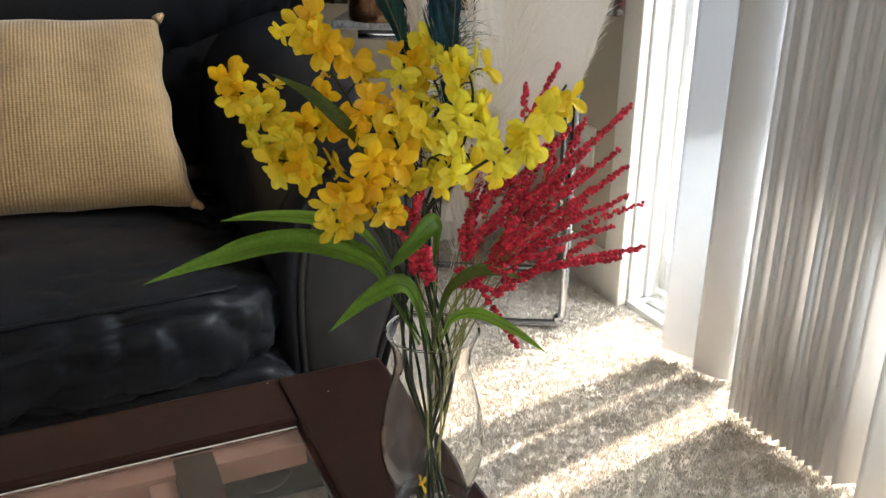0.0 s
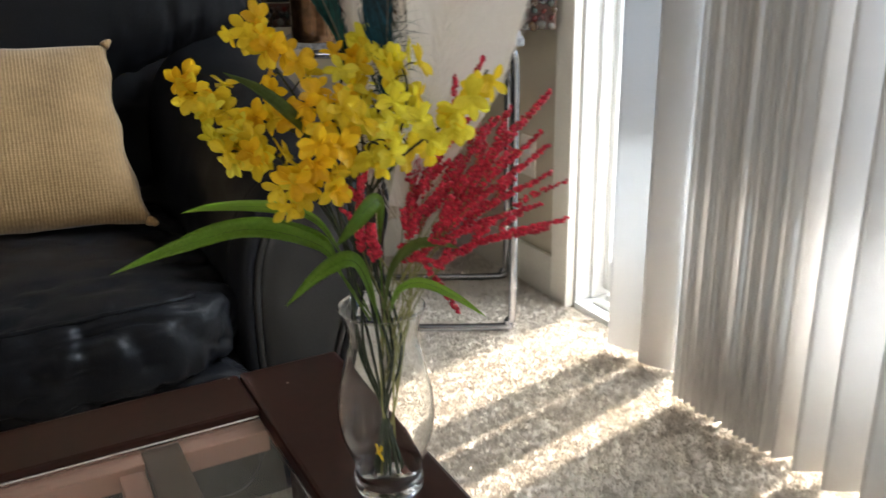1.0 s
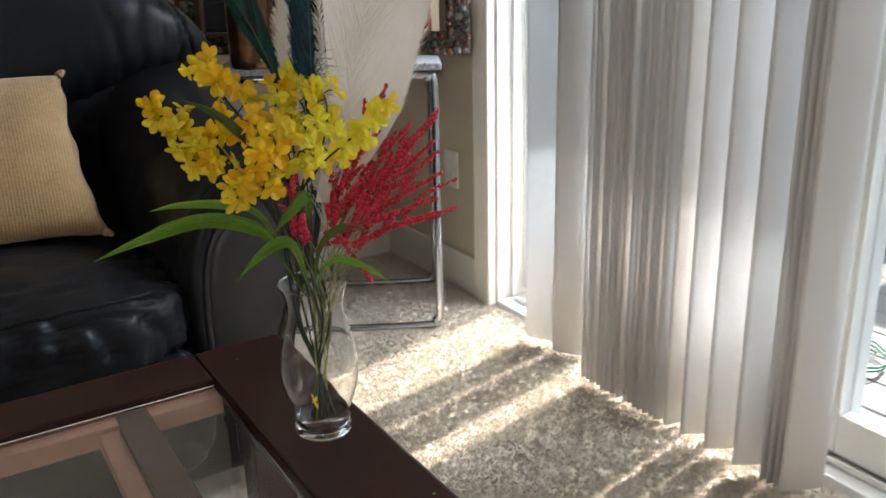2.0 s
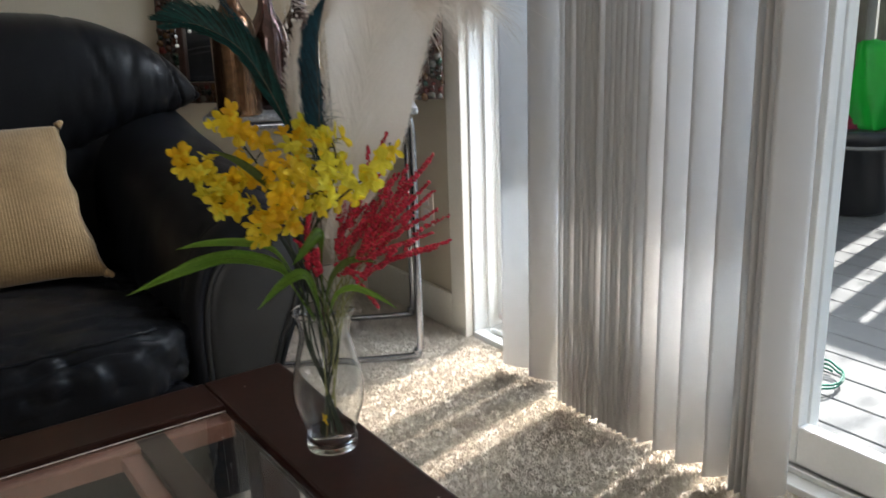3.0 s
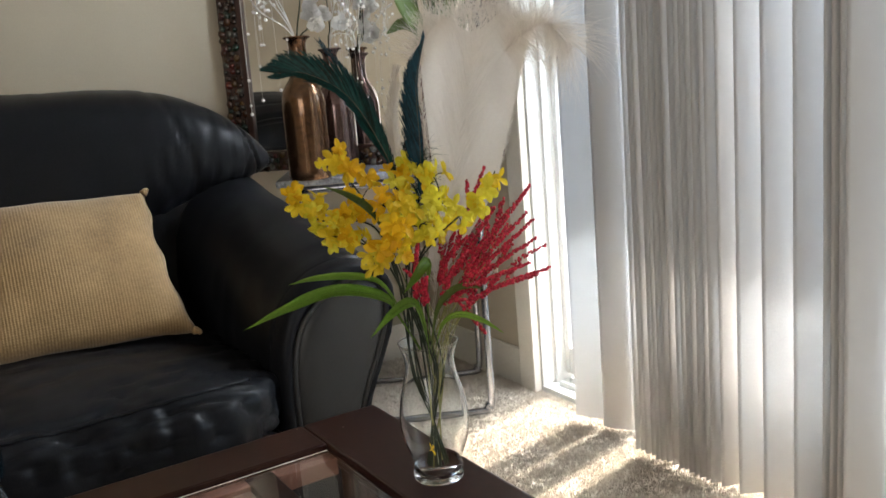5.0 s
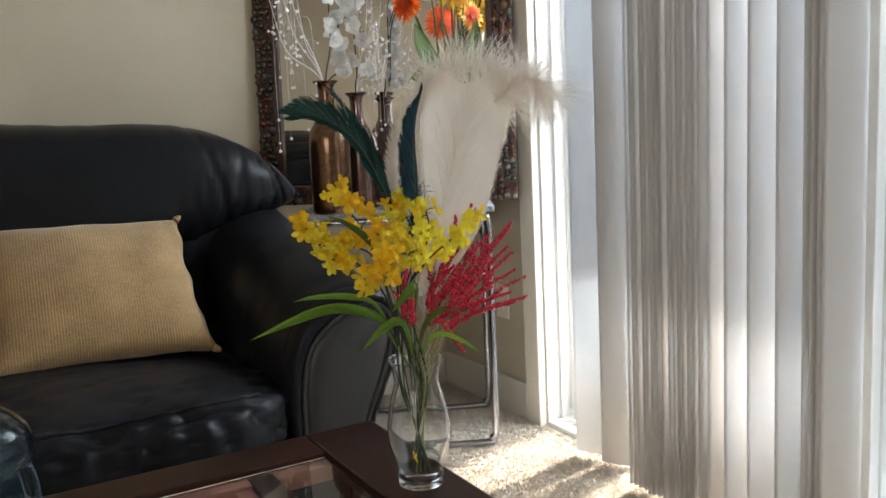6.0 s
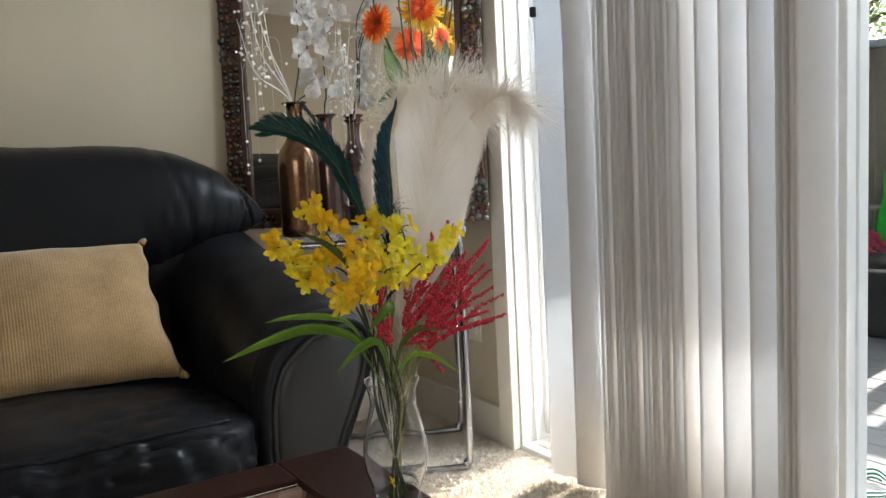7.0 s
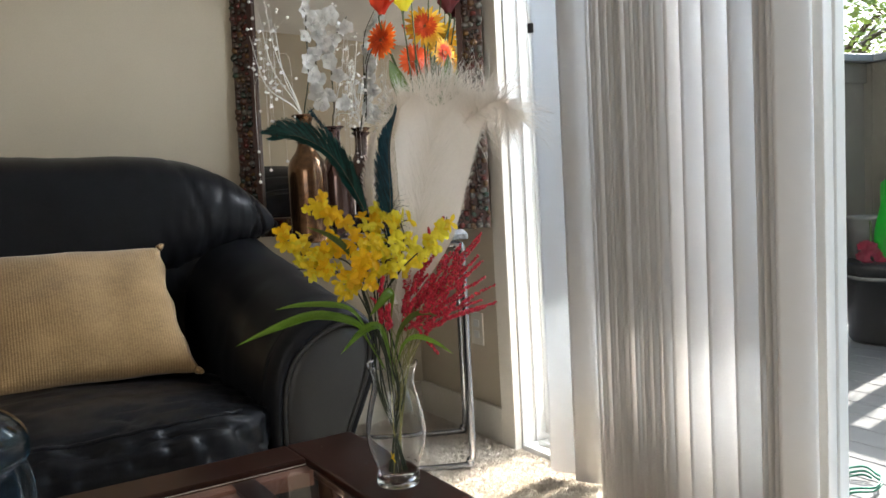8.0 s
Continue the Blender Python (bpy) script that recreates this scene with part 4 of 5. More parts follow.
def plume_len(u, s):
    return 0.085 * min(1.0, max(0.0, (u - 0.22) / 0.10))


feather(t, [tuple(Vector(q) + Vector((-0.010, -0.020, 0))) if i > 2 else q for i, q in enumerate(B_SHAFT)], 260, M_plume, plume_len, 0.0007, 0.10, 21, start=0.30, quill=0.0004, curl=0.45, open_=30, seg=6, jitter=0.25)
# fluff along the upper rim and the curled tip
feather(t, [(0.418, 0.872, 1.02), (0.440, 0.868, 1.062), (0.480, 0.845, 1.085), (0.520, 0.815, 1.085), (0.548, 0.796, 1.06)], 620, M_plume, lambda u, s: 0.046 if s < 0 else 0.034, 0.0008, 0.35, 25, start=0.0, quill=0.0004, curl=0.2, open_=72, seg=5, jitter=0.7)
feather(t, [(0.378, 0.834, 0.76), (0.404, 0.844, 0.840), (0.414, 0.864, 0.940), (0.421, 0.876, 1.030), (0.440, 0.874, 1.085)], 360, M_plume, lambda u, s: 0.026, 0.0007, 0.1, 27, start=0.1, quill=0.0003, curl=0.6, open_=30, seg=5, jitter=0.5)
feather(t, [(0.482, 0.811, 0.838), (0.516, 0.805, 0.935), (0.548, 0.799, 1.034), (0.556, 0.797, 1.066)], 260, M_plume, lambda u, s: 0.014, 0.0006, 0.1, 28, start=0.0, quill=0.0003, curl=0.6, open_=24, seg=5, jitter=0.4)
feather(t, W_SHAFT, 250, M_plume, lambda u, s: 0.082 - 0.02 * (u - 0.62) / 0.38, 0.0008, 0.55, 24, start=0.68, quill=0.0005, curl=0.2, open_=64, seg=7, jitter=0.75)
feather(t, W_SHAFT, 260, M_plume, lambda u, s: 0.105 - 0.03 * (u - 0.66) / 0.34, 0.0006, 1.2, 22, start=0.68, quill=0.0005, curl=0.3, open_=58, seg=8, jitter=0.7)
t = thing("ostrich_feather", "smaller white ostrich feather standing in the glass vase", "feather", group="feathers in the glass vase")
feather(t, IN + [(0.368, 0.838, 0.77), (0.372, 0.866, 0.87), (0.374, 0.880, 0.944), (0.386, 0.880, 1.015)], 620, M_plume, lambda u, s: 0.024 * (1 - 0.5 * max(0, (u - 0.7) / 0.3)), 0.0012, 0.2, 23, start=0.38, curl=0.5, open_=30, seg=5, jitter=0.25)

# ---- folding side table in the corner ----
SC, SU, SV = Vector((1.185, 1.835, 0)), Vector((-0.87, 0.49, 0)), Vector((0.49, 0.87, 0))
side = thing("side_table", "small side table with chrome tube legs and a patterned top", "table")
bm = box((0, 0, 0), (0.58, 0.40, 0.020), 0.006)
fr = Matrix((( SU.x, SV.x, 0, SC.x), (SU.y, SV.y, 0, SC.y), (0, 0, 1, 0.733), (0, 0, 0, 1)))
bm.transform(fr)
part("tabletop", bm, M_tray, side, "silver tabletop with a dark speckled edge")
for k in (0.02, 0.375):
    p0 = SC + SV * k + SU * 0.02
    pts = [p0 + SU * 0.50 + Vector((0, 0, 0.720)), p0 + SU * 0.06 + Vector((0, 0, 0.720)), p0 + SU * 0.02 + Vector((0, 0, 0.712)), p0 + Vector((0, 0, 0.69)), p0 + Vector((0, 0, 0.40)),
           p0 + Vector((0, 0, 0.07)), p0 + SU * 0.012 + Vector((0, 0, 0.03)), p0 + SU * 0.05 + Vector((0, 0, 0.012)), p0 + SU * 0.46 + Vector((0, 0, 0.012))]
    part("leg_frame", tube(pts, 0.0105, 12, n=90), M_chrome, side, "bent chrome tube", smooth=True)
    part("foot_cap", tube([p0 + SU * 0.455 + Vector((0, 0, 0.0125)), p0 + SU * 0.475 + Vector((0, 0, 0.0125))], 0.0122, 12), M_black, side, "black plastic foot cap")
part("stretcher", tube([SC + SV * 0.03 + SU * 0.02 + Vector((0, 0, 0.62)), SC + SV * 0.365 + SU * 0.02 + Vector((0, 0, 0.62))], 0.008, 10), M_chrome, side)
STOP = 0.7535

# ---- mirror with a pebble mosaic frame, across the corner ----
MC = Vector((1.022, 2.224, STOP))
MU = Vector((0.731, -0.682, 0))
MN = Vector((-0.682, -0.731, 0))
MW, MH = 0.860, 1.06
mir = thing("wall_mirror", "tall mirror in a dark frame set with coloured glass pebbles", "mirror")
tilt = Matrix(((MU.x, MN.x, 0, MC.x), (MU.y, MN.y, 0, MC.y), (0, 0, 1, MC.z), (0, 0, 0, 1))) @ Matrix.Rotation(radians(2.0), 4, "X")
mir.matrix_basis = tilt
FW = 0.062
for nm, lo, hi in (("frame_side", (-MW / 2, -0.020, 0), (-MW / 2 + FW, 0.004, MH)), ("frame_side", (MW / 2 - FW, -0.020, 0), (MW / 2, 0.004, MH)),
                   ("frame_rail", (-MW / 2 + FW + 0.001, -0.020, 0), (MW / 2 - FW - 0.001, 0.004, FW)), ("frame_rail", (-MW / 2 + FW + 0.001, -0.020, MH - FW), (MW / 2 - FW - 0.001, 0.004, MH))):
    part(nm, box(lo, hi, 0.004), M_frame, mir)
for nm, lo, hi in (("inner_strip", (-MW / 2 + FW + 0.001, -0.015, FW + 0.001), (-MW / 2 + FW + 0.020, 0.010, MH - FW - 0.001)), ("inner_strip", (MW / 2 - FW - 0.020, -0.015, FW + 0.001), (MW / 2 - FW - 0.001, 0.010, MH - FW - 0.001))):
    part(nm, box(lo, hi, 0.003), M_frame, mir)
part("mirror_glass", box((-MW / 2 + FW + 0.021, -0.012, FW + 0.002), (MW / 2 - FW - 0.021, -0.004, MH - FW - 0.002)), M_mirror, mir, "silvered mirror glass")
pr = random.Random(3)
pebble_me = []
for m in M_mosaic:
    bm = bmesh.new()
    bmesh.ops.create_icosphere(bm, subdivisions=2, radius=1.0)
    for w_ in bm.verts:
        w_.co.y *= 0.55
        w_.co += Vector((wob(w_.co, 1.3, 0.18, len(m.name)), 0, wob(w_.co, 1.5, 0.18, 2.0)))
    me = bpy.data.meshes.new("pebble")
    bm.to_mesh(me)
    bm.free()
    me.shade_smooth()
    me.materials.append(m)
    pebble_me.append(me)


def pebbles(x0, x1, z0, z1, step):
    z = z0
    while z < z1:
        x = x0 + pr.uniform(0, 0.3) * step
        while x < x1:
            o_ = new("pebble", pr.choice(pebble_me))
            o_.parent = mir
            s = step * pr.uniform(0.36, 0.62)
            o_.matrix_basis = Matrix.LocRotScale((x + pr.uniform(-0.2, 0.2) * step, 0.005, z + pr.uniform(-0.2, 0.2) * step), Euler((0, pr.uniform(0, 6), 0)), (s, s, s * pr.uniform(0.8, 1.2)))
            x += step * pr.uniform(0.85, 1.1)
        z += step * 0.88


pebbles(-MW / 2 + 0.008, -MW / 2 + FW - 0.004, 0.01, 0.86, 0.0215)
pebbles(MW / 2 - FW + 0.008, MW / 2 - 0.004, 0.01, 0.86, 0.0215)
pebbles(-MW / 2 + FW, MW / 2 - FW, 0.01, FW - 0.006, 0.0215)


# ---- bottles and white flowers ----
def bottle(x, y, prof, material, label):
    b = thing("bottle_vase", label, "vase", (x, y, STOP))
    full = smooth_profile(prof, 40)
    wall = [(max(0.001, r - 0.003), z) for r, z in full[::-1]]
    part("vessel", lathe([(0, 0)] + full + wall[:30], 40), material, b, smooth=True)
    r, z = prof[-1]
    part("lip", lathe([(r - 0.002 + 0.003 * math.cos(a), z + 0.003 * math.sin(a)) for a in [i * math.pi / 4 for i in range(9)]], 32), material, b, smooth=True)
    return b


B1, B2 = Vector((0.772, 2.075, STOP)), Vector((0.902, 2.150, STOP))
bottle(B1.x, B1.y, [(0.050, 0.0), (0.060, 0.006), (0.060, 0.06), (0.060, 0.15), (0.059, 0.215), (0.050, 0.248), (0.032, 0.275), (0.024, 0.300), (0.023, 0.35), (0.026, 0.372), (0.036, 0.383)], M_copper, "tall iridescent copper bottle vase on the side table")
bottle(B2.x, B2.y, [(0.046, 0.0), (0.055, 0.006), (0.055, 0.06), (0.055, 0.14), (0.053, 0.195), (0.042, 0.232), (0.026, 0.262), (0.020, 0.290), (0.020, 0.325), (0.023, 0.340), (0.033, 0.350)], M_smoke, "plum coloured lustre bottle vase on the side table")


def orchid_mesh(seed):
    r = random.Random(seed)
    bm = bmesh.new()
    for k in range(5):
        rows = petal(0.030 * r.uniform(0.85, 1.1), 0.034 if k in (1, 4) else 0.024, 0.4)
        m = Matrix.Rotation(radians(72 * k + r.uniform(-8, 8)), 4, "Z") @ Matrix.Rotation(radians(r.uniform(5, 28)), 4, "X")
        loft([[m @ q for q in row] for row in rows], bm=bm)
    tube([(0, 0, -0.003), (0, 0, 0.006), (0, -0.006, 0.012)], lambda u: 0.005 - 0.002 * u, 7, bm=bm)
    me = bpy.data.meshes.new("orchid_bloom")
    bmesh.ops.recalc_face_normals(bm, faces=bm.faces[:])
    bm.to_mesh(me)
    bm.free()
    me.shade_smooth()
    me.materials.append(M_white_petal)
    return me


ORCH = [orchid_mesh(i) for i in range(3)]
qr = random.Random(9)


def white_orchid(base, top, n, low):
    t = thing("white_orchid_stem", "white artificial orchid stem standing in a bottle vase", "artificial flower", group="white orchids on the side table")
    a = Vector(base)
    pts = [a + Vector((0, 0, 0.10)), a + Vector((0, 0, 0.36)), a.lerp(Vector(top), 0.7), Vector(top), Vector(top) + Vector((0.05, -0.02, 0.10))]
    path = spline(pts, 60)
    part("stem", tube(path, lambda u: 0.0024 - 0.001 * u, 6), M_stem_dark, t, smooth=True)
    for i in range(n):
        u = low + (1 - low) * i / n
        c = path[int(u * 59)]
        o_ = new("bloom", qr.choice(ORCH))
        o_.parent = t
        d = Vector((qr.uniform(-0.8, 0.6), -1, qr.uniform(-0.5, 0.5))).normalized()
        s = qr.uniform(0.85, 1.15)
        o_.matrix_basis = Matrix.LocRotScale(c + Vector((qr.uniform(-0.022, 0.022), -0.012 + qr.uniform(-0.012, 0.012), qr.uniform(-0.01, 0.01))), d.to_track_quat("Z", "Y") @ Euler((0, 0, qr.uniform(0, 6))).to_quaternion(), (s, s, s))


white_orchid(B1, (0.800, 2.060, 1.46), 12, 0.52)
white_orchid(B1 + Vector((0.008, 0.004, 0)), (0.835, 2.080, 1.36), 10, 0.50)
white_orchid(B2, (0.895, 2.110, 1.34), 8, 0.52)


def beaded_branch(base, tips, label):
    """A pale branch whose fine wires hang down with pearl beads at their ends."""
    t = thing("beaded_branch", label, "decoration", group="beaded branches on the side table")
    b = Vector(base)
    bm, spots = bmesh.new(), []
    for k, tip in enumerate(tips):
        tip = Vector(tip)
        path = spline([b + Vector((0, 0, 0.12)), b + Vector((0, 0, 0.37)), b.lerp(tip, 0.72) + Vector((0, 0, 0.03)), tip], 40)
        tube(path, lambda u: 0.0022 - 0.0014 * u, 6, bm=bm)
        for j in range(12):
            s = path[qr.randint(22, 39)]
            out = Vector((qr.uniform(-1, 0.5), qr.uniform(-0.6, 0.5), qr.uniform(-0.2, 0.6))).normalized()
            if j < 7:
                e_ = s + out * qr.uniform(0.02, 0.07)
                w = [s, s.lerp(e_, 0.5) + Vector((0, 0, 0.008)), e_]
            else:
                e_ = s + out * 0.035 + Vector((0, 0, -qr.uniform(0.10, 0.30)))
                w = [s, s + out * 0.03 + Vector((0, 0, -0.01)), e_ + Vector((0, 0, 0.06)), e_]
            tube(spline(w, 10), 0.0004, 4, bm=bm)
            spots.append((e_, qr.uniform(0.0040, 0.0062)))
            if qr.random() < 0.6:
                spots.append((Vector(w[-2]).lerp(e_, qr.uniform(0.2, 0.8)), 0.0042))
    part("branch", bm, M_wire, t, smooth=True)
    balls(spots, "bead_cluster", M_bead, t, "pearly white beads")["kind"] = "stuff"


beaded_branch(B1 + Vector((-0.004, -0.004, 0)), [(0.640, 2.04, 1.43), (0.605, 2.03, 1.36), (0.66, 2.05, 1.50), (0.69, 2.05, 1.40)], "silvery branch with hanging pearl beads in a bottle vase")
beaded_branch(B2 + Vector((0.004, -0.004, 0)), [(0.960, 2.06, 1.36), (0.985, 2.08, 1.26), (0.93, 2.08, 1.45)], "silvery branch with hanging pearl beads in a bottle vase")

# ---- gerberas in a brown vase ----
GV = Vector((1.115, 1.955, STOP))
g = thing("brown_vase", "brown lustre vase with gerberas on the side table", "vase", tuple(GV))
gp = smooth_profile([(0.040, 0.0), (0.045, 0.005), (0.044, 0.08), (0.040, 0.16), (0.038, 0.24), (0.046, 0.30)], 30)
part("vessel", lathe([(0, 0)] + gp + [(r - 0.003, z) for r, z in gp[::-1]][:24], 36), M_amber, g, smooth=True)


def gerbera(c, face, rad, k, inner=M_ger_red, outer_m=M_ger_or, buds=False):
    t = thing("gerbera", "orange and yellow artificial gerbera daisy in a brown vase", "artificial flower", group="gerberas on the side table")
    c, face = Vector(c), Vector(face).normalized()
    part("stem", tube([GV + Vector((0.01 * math.cos(k), 0.01 * math.sin(k), 0.02)), GV + Vector((0.02 * math.cos(k), 0.02 * math.sin(k), 0.30)), c - face * 0.05 + Vector((0, 0, -0.06)), c - face * 0.004], 0.0026, 7, n=24), M_stem, t, smooth=True)
    m = Matrix.Translation(c) @ face.to_track_quat("Z", "Y").to_matrix().to_4x4()
    for ring, (n, ln, wd, mt, nm, tl) in enumerate(((26, rad, rad * 0.21, outer_m, "outer_petals", 8), (24, rad * 0.62, rad * 0.15, inner, "inner_petals", 20), (20, rad * 0.38, rad * 0.11, inner, "disc_petals", 38))):
        bm = bmesh.new()
        for i in range(n):
            q = Matrix.Rotation(2 * math.pi * (i + 0.5 * ring) / n + qr.uniform(-0.05, 0.05), 4, "Z") @ Matrix.Rotation(radians(tl + qr.uniform(-6, 6)), 4, "X")
            rows = petal(ln * qr.uniform(0.93, 1.05), wd, 0.05, 5, 2)
            loft([[m @ q @ (w_ + Vector((0, rad * 0.06, 0.002 * ring))) for w_ in row] for row in rows], bm=bm)
        part(nm, bm, mt, t, smooth=True)
    bm = lathe([(0, 0.006), (rad * 0.12, 0.007), (rad * 0.24, 0.004), (rad * 0.25, 0.0)], 20)
    bm.transform(m @ Matrix.Translation((0, 0, 0.004)))
    part("eye", bm, M_ger_eye, t, "brown flower eye", smooth=True)


gerbera((1.150, 1.965, 1.395), (-0.45, -0.85, 0.12), 0.064, 0)
gerbera((1.008, 1.980, 1.352), (-0.85, -0.35, 0.1), 0.058, 1, M_ger_red, M_ger_red)
gerbera((1.225, 1.985, 1.318), (0.2, -0.95, 0.1), 0.048, 2)


def tulip(c, col, k):
    t = thing("tulip", "artificial tulip bud in a brown vase", "artificial flower", group="gerberas on the side table")
    c = Vector(c)
    part("stem", tube([GV + Vector((0, 0, 0.02)), GV + Vector((0.015 * math.cos(k), 0.015, 0.30)), c - Vector((0, 0, 0.05)), c], 0.0026, 7, n=20), M_stem, t, smooth=True)
    for i in range(6):
        q = Matrix.Translation(c) @ Matrix.Rotation(math.pi * i / 3, 4, "Z") @ Matrix.Rotation(radians(66 + 4 * (i % 2)), 4, "X")
        rows = petal(0.060, 0.042, -0.35, 6, 4)
        part("petal", loft([[q @ (w_ + Vector((0, 0, -0.012 + 0.008 * (i % 2)))) for w_ in row] for row in rows]), col, t, smooth=True)


tulip((1.005, 1.975, 1.432), leaf_mat("tulip_red", (0.62, 0.03, 0.01), (0.75, 0.06, 0.02), (0.8, 0.1, 0.03), 0.3), 1)
tulip((1.075, 1.960, 1.442), M_lemon, 2)
tulip((1.255, 1.990, 1.450), leaf_mat("tulip_wine", (0.10, 0.015, 0.02), (0.18, 0.03, 0.03), (0.2, 0.04, 0.04), 0.2), 3)
t = thing("gerbera_foliage", "olive green leaves and stems round the gerberas", "artificial leaf")
for q, w in (([(0, 0, 0.27), (-0.03, -0.02, 0.36), (-0.10, -0.04, 0.46), (-0.13, -0.05, 0.53)], 0.075), ([(0, 0, 0.27), (-0.04, -0.03, 0.36), (-0.10, -0.04, 0.395), (-0.16, -0.05, 0.37)], 0.034),
             ([(0, 0, 0.27), (0.03, -0.03, 0.38), (0.06, -0.04, 0.46), (0.07, -0.04, 0.52)], 0.050), ([(0, 0, 0.27), (0.06, 0.0, 0.40), (0.10, 0.0, 0.50), (0.11, 0.0, 0.56)], 0.045), ([(0, 0, 0.26), (-0.02, -0.04, 0.32), (-0.06, -0.07, 0.35), (-0.10, -0.08, 0.33)], 0.040)):
    strap([GV + Vector(x_) for x_ in q], w, "leaf", M_leaf2, t, flat=Vector((0.3, -1, 0.2)), fold=0.15, base=0.3)
for k, q in enumerate(((-0.05, 0.0, 0.70), (-0.02, -0.01, 0.72), (0.05, 0.0, 0.74), (0.11, 0.02, 0.75))):
    part("stalk", tube([GV + Vector((0, 0, 0.05)), GV + Vector((q[0] * 0.3, q[1], 0.33)), GV + Vector(q)], 0.0022, 6, n=16), M_stem, t, smooth=True)

# ---- water jug on the coffee table ----
j = thing("water_jug", "blue tinted plastic water jug with a white cap", "jug", (-0.264, 0.905, TZ))
jp = [(0.085, 0.0), (0.095, 0.006), (0.098, 0.03), (0.097, 0.09), (0.095, 0.138), (0.103, 0.149), (0.104, 0.174), (0.098, 0.187), (0.082, 0.202), (0.055, 0.211), (0.030, 0.222), (0.022, 0.245), (0.022, 0.255)]
jq = smooth_profile(jp, 60)
part("jug_body", lathe([(0, 0)] + jq + [(max(0.001, r - 0.0025), z) for r, z in jq[::-1]][:54] + [(0, 0.004)], 48), M_jug, j, smooth=True)
part("cap", lathe([(0, 0.282), (0.022, 0.282), (0.0255, 0.278), (0.0255, 0.242), (0.0235, 0.240)], 28), M_cap, j, "white screw cap", smooth=True)
part("moulded_ring", lathe([(0.0985, 0.140), (0.1065, 0.148), (0.1070, 0.172), (0.1005, 0.184)], 48), M_jug, j, smooth=True)
part("grip", tube([(0.088, -0.045, 0.05), (0.094, -0.050, 0.09), (0.094, -0.050, 0.12), (0.088, -0.048, 0.145)], 0.010, 10, n=16), M_jug, j, "moulded grip", smooth=True)

# ---- binder clip on the first slat ----
b = thing("binder_clip", "black binder clip with a wire handle on a blind slat", "clip", (1.318, 1.645, 1.345), 25)
part("clip_body", box((-0.010, -0.007, -0.014), (0.010, 0.009, 0.014), 0.003), M_black, b)
part("clip_handle", tube([(0.0, -0.006, 0.007), (0.004, -0.026, 0.009), (0.004, -0.036, 0.0), (0.004, -0.026, -0.009), (0.0, -0.006, -0.007)], 0.001, 6, n=24), M_chrome, b, "bent wire handle")

# ---- the patio ----
M_deck = mat("deck_grey", (0.13, 0.13, 0.13), 0.55, vary=0.2, scale=4, fine=70, bump=0.2)
M_fence = mat("fence_stain", (0.14, 0.13, 0.108), 0.7, vary=0.3, scale=6, fine=90, bump=0.35)
M_fence_cap = mat("fence_cap", (0.20, 0.22, 0.24), 0.5, vary=0.15, scale=6, bump=0.2)
M_soil = mat("ground_earth", (0.10, 0.09, 0.06), 0.95, vary=0.4, scale=3, bump=0.6, depth=0.02)
M_canopy = leaf_mat("tree_leaf", (0.06, 0.13, 0.02), (0.16, 0.26, 0.05), (0.34, 0.48, 0.08), 0.5, 0.5, 20.0)
M_bark = mat("bark", (0.10, 0.075, 0.055), 0.9, vary=0.4, scale=14, bump=0.6, depth=0.01)
M_concrete = mat("upper_balcony", (0.42, 0.40, 0.37), 0.85, vary=0.15, scale=3, bump=0.3)
DZ = -0.06
structure("ground", box((1.56, -60, -0.6), (90, 60, -0.25)), M_soil, "bare earth ground beyond the patio", "ground")
deck = thing("patio_deck", "grey painted plank deck outside the sliding door", "deck", kind="structure")
xx = 1.565
while xx < 4.30:
    part("plank", box((xx, -1.6, DZ - 0.03), (xx + 0.138, 2.62, DZ), 0.003, 1), M_deck, deck)
    xx += 0.143
structure("balcony_above", box((1.56, -3.0, 2.46), (3.75, 4.0, 2.66), 0.01), M_concrete, "underside slab of the balcony above the patio", "balcony")
structure("house_wall", box((1.56, 2.67, -0.4), (1.70, 9.0, 6.0)), M_wall, "outer wall of the building", "wall")


def fence(a, b_, n_panels, label, top=1.43, gap=0.012):
    """Panels framed by posts and rails, vertical boards with narrow gaps."""
    f = thing("patio_fence", label, "fence")
    a, b_ = Vector((*a, 0)), Vector((*b_, 0))
    L = (b_ - a).length
    d = (b_ - a) / L
    m = Matrix(((d.x, -d.y, 0, a.x), (d.y, d.x, 0, a.y), (0, 0, 1, 0), (0, 0, 0, 1)))

    def bx(nm, lo, hi, mt=M_fence):
        part(nm, box(lo, hi, 0.004, 1, m=m), mt, f)

    w = L / n_panels
    for i in range(n_panels + 1):
        bx("post", (i * w - 0.045, -0.045, DZ), (i * w + 0.045, 0.045, top - 0.041))
    bx("cap_rail", (-0.06, -0.07, top - 0.04), (L + 0.06, 0.07, top), M_fence_cap)
    for i in range(n_panels):
        x0, x1 = i * w + 0.046, (i + 1) * w - 0.046
        bx("rail", (x0, -0.02, top - 0.15), (x1, 0.02, top - 0.045))
        bx("rail", (x0, -0.02, DZ + 0.10), (x1, 0.02, DZ + 0.20))
        k = int((x1 - x0) / 0.155)
        bw = (x1 - x0) / k
        for q in range(k):
            bx("board", (x0 + q * bw + gap / 2, -0.008, DZ + 0.201), (x0 + (q + 1) * bw - gap / 2, 0.012, top - 0.151))
    return f


fence((1.75, 2.45), (4.25, 2.45), 3, "dark grey stained board fence beside the patio")
fence((4.25, 2.36), (4.25, -1.6), 5, "dark grey stained board fence at the end of the patio", gap=0.072)

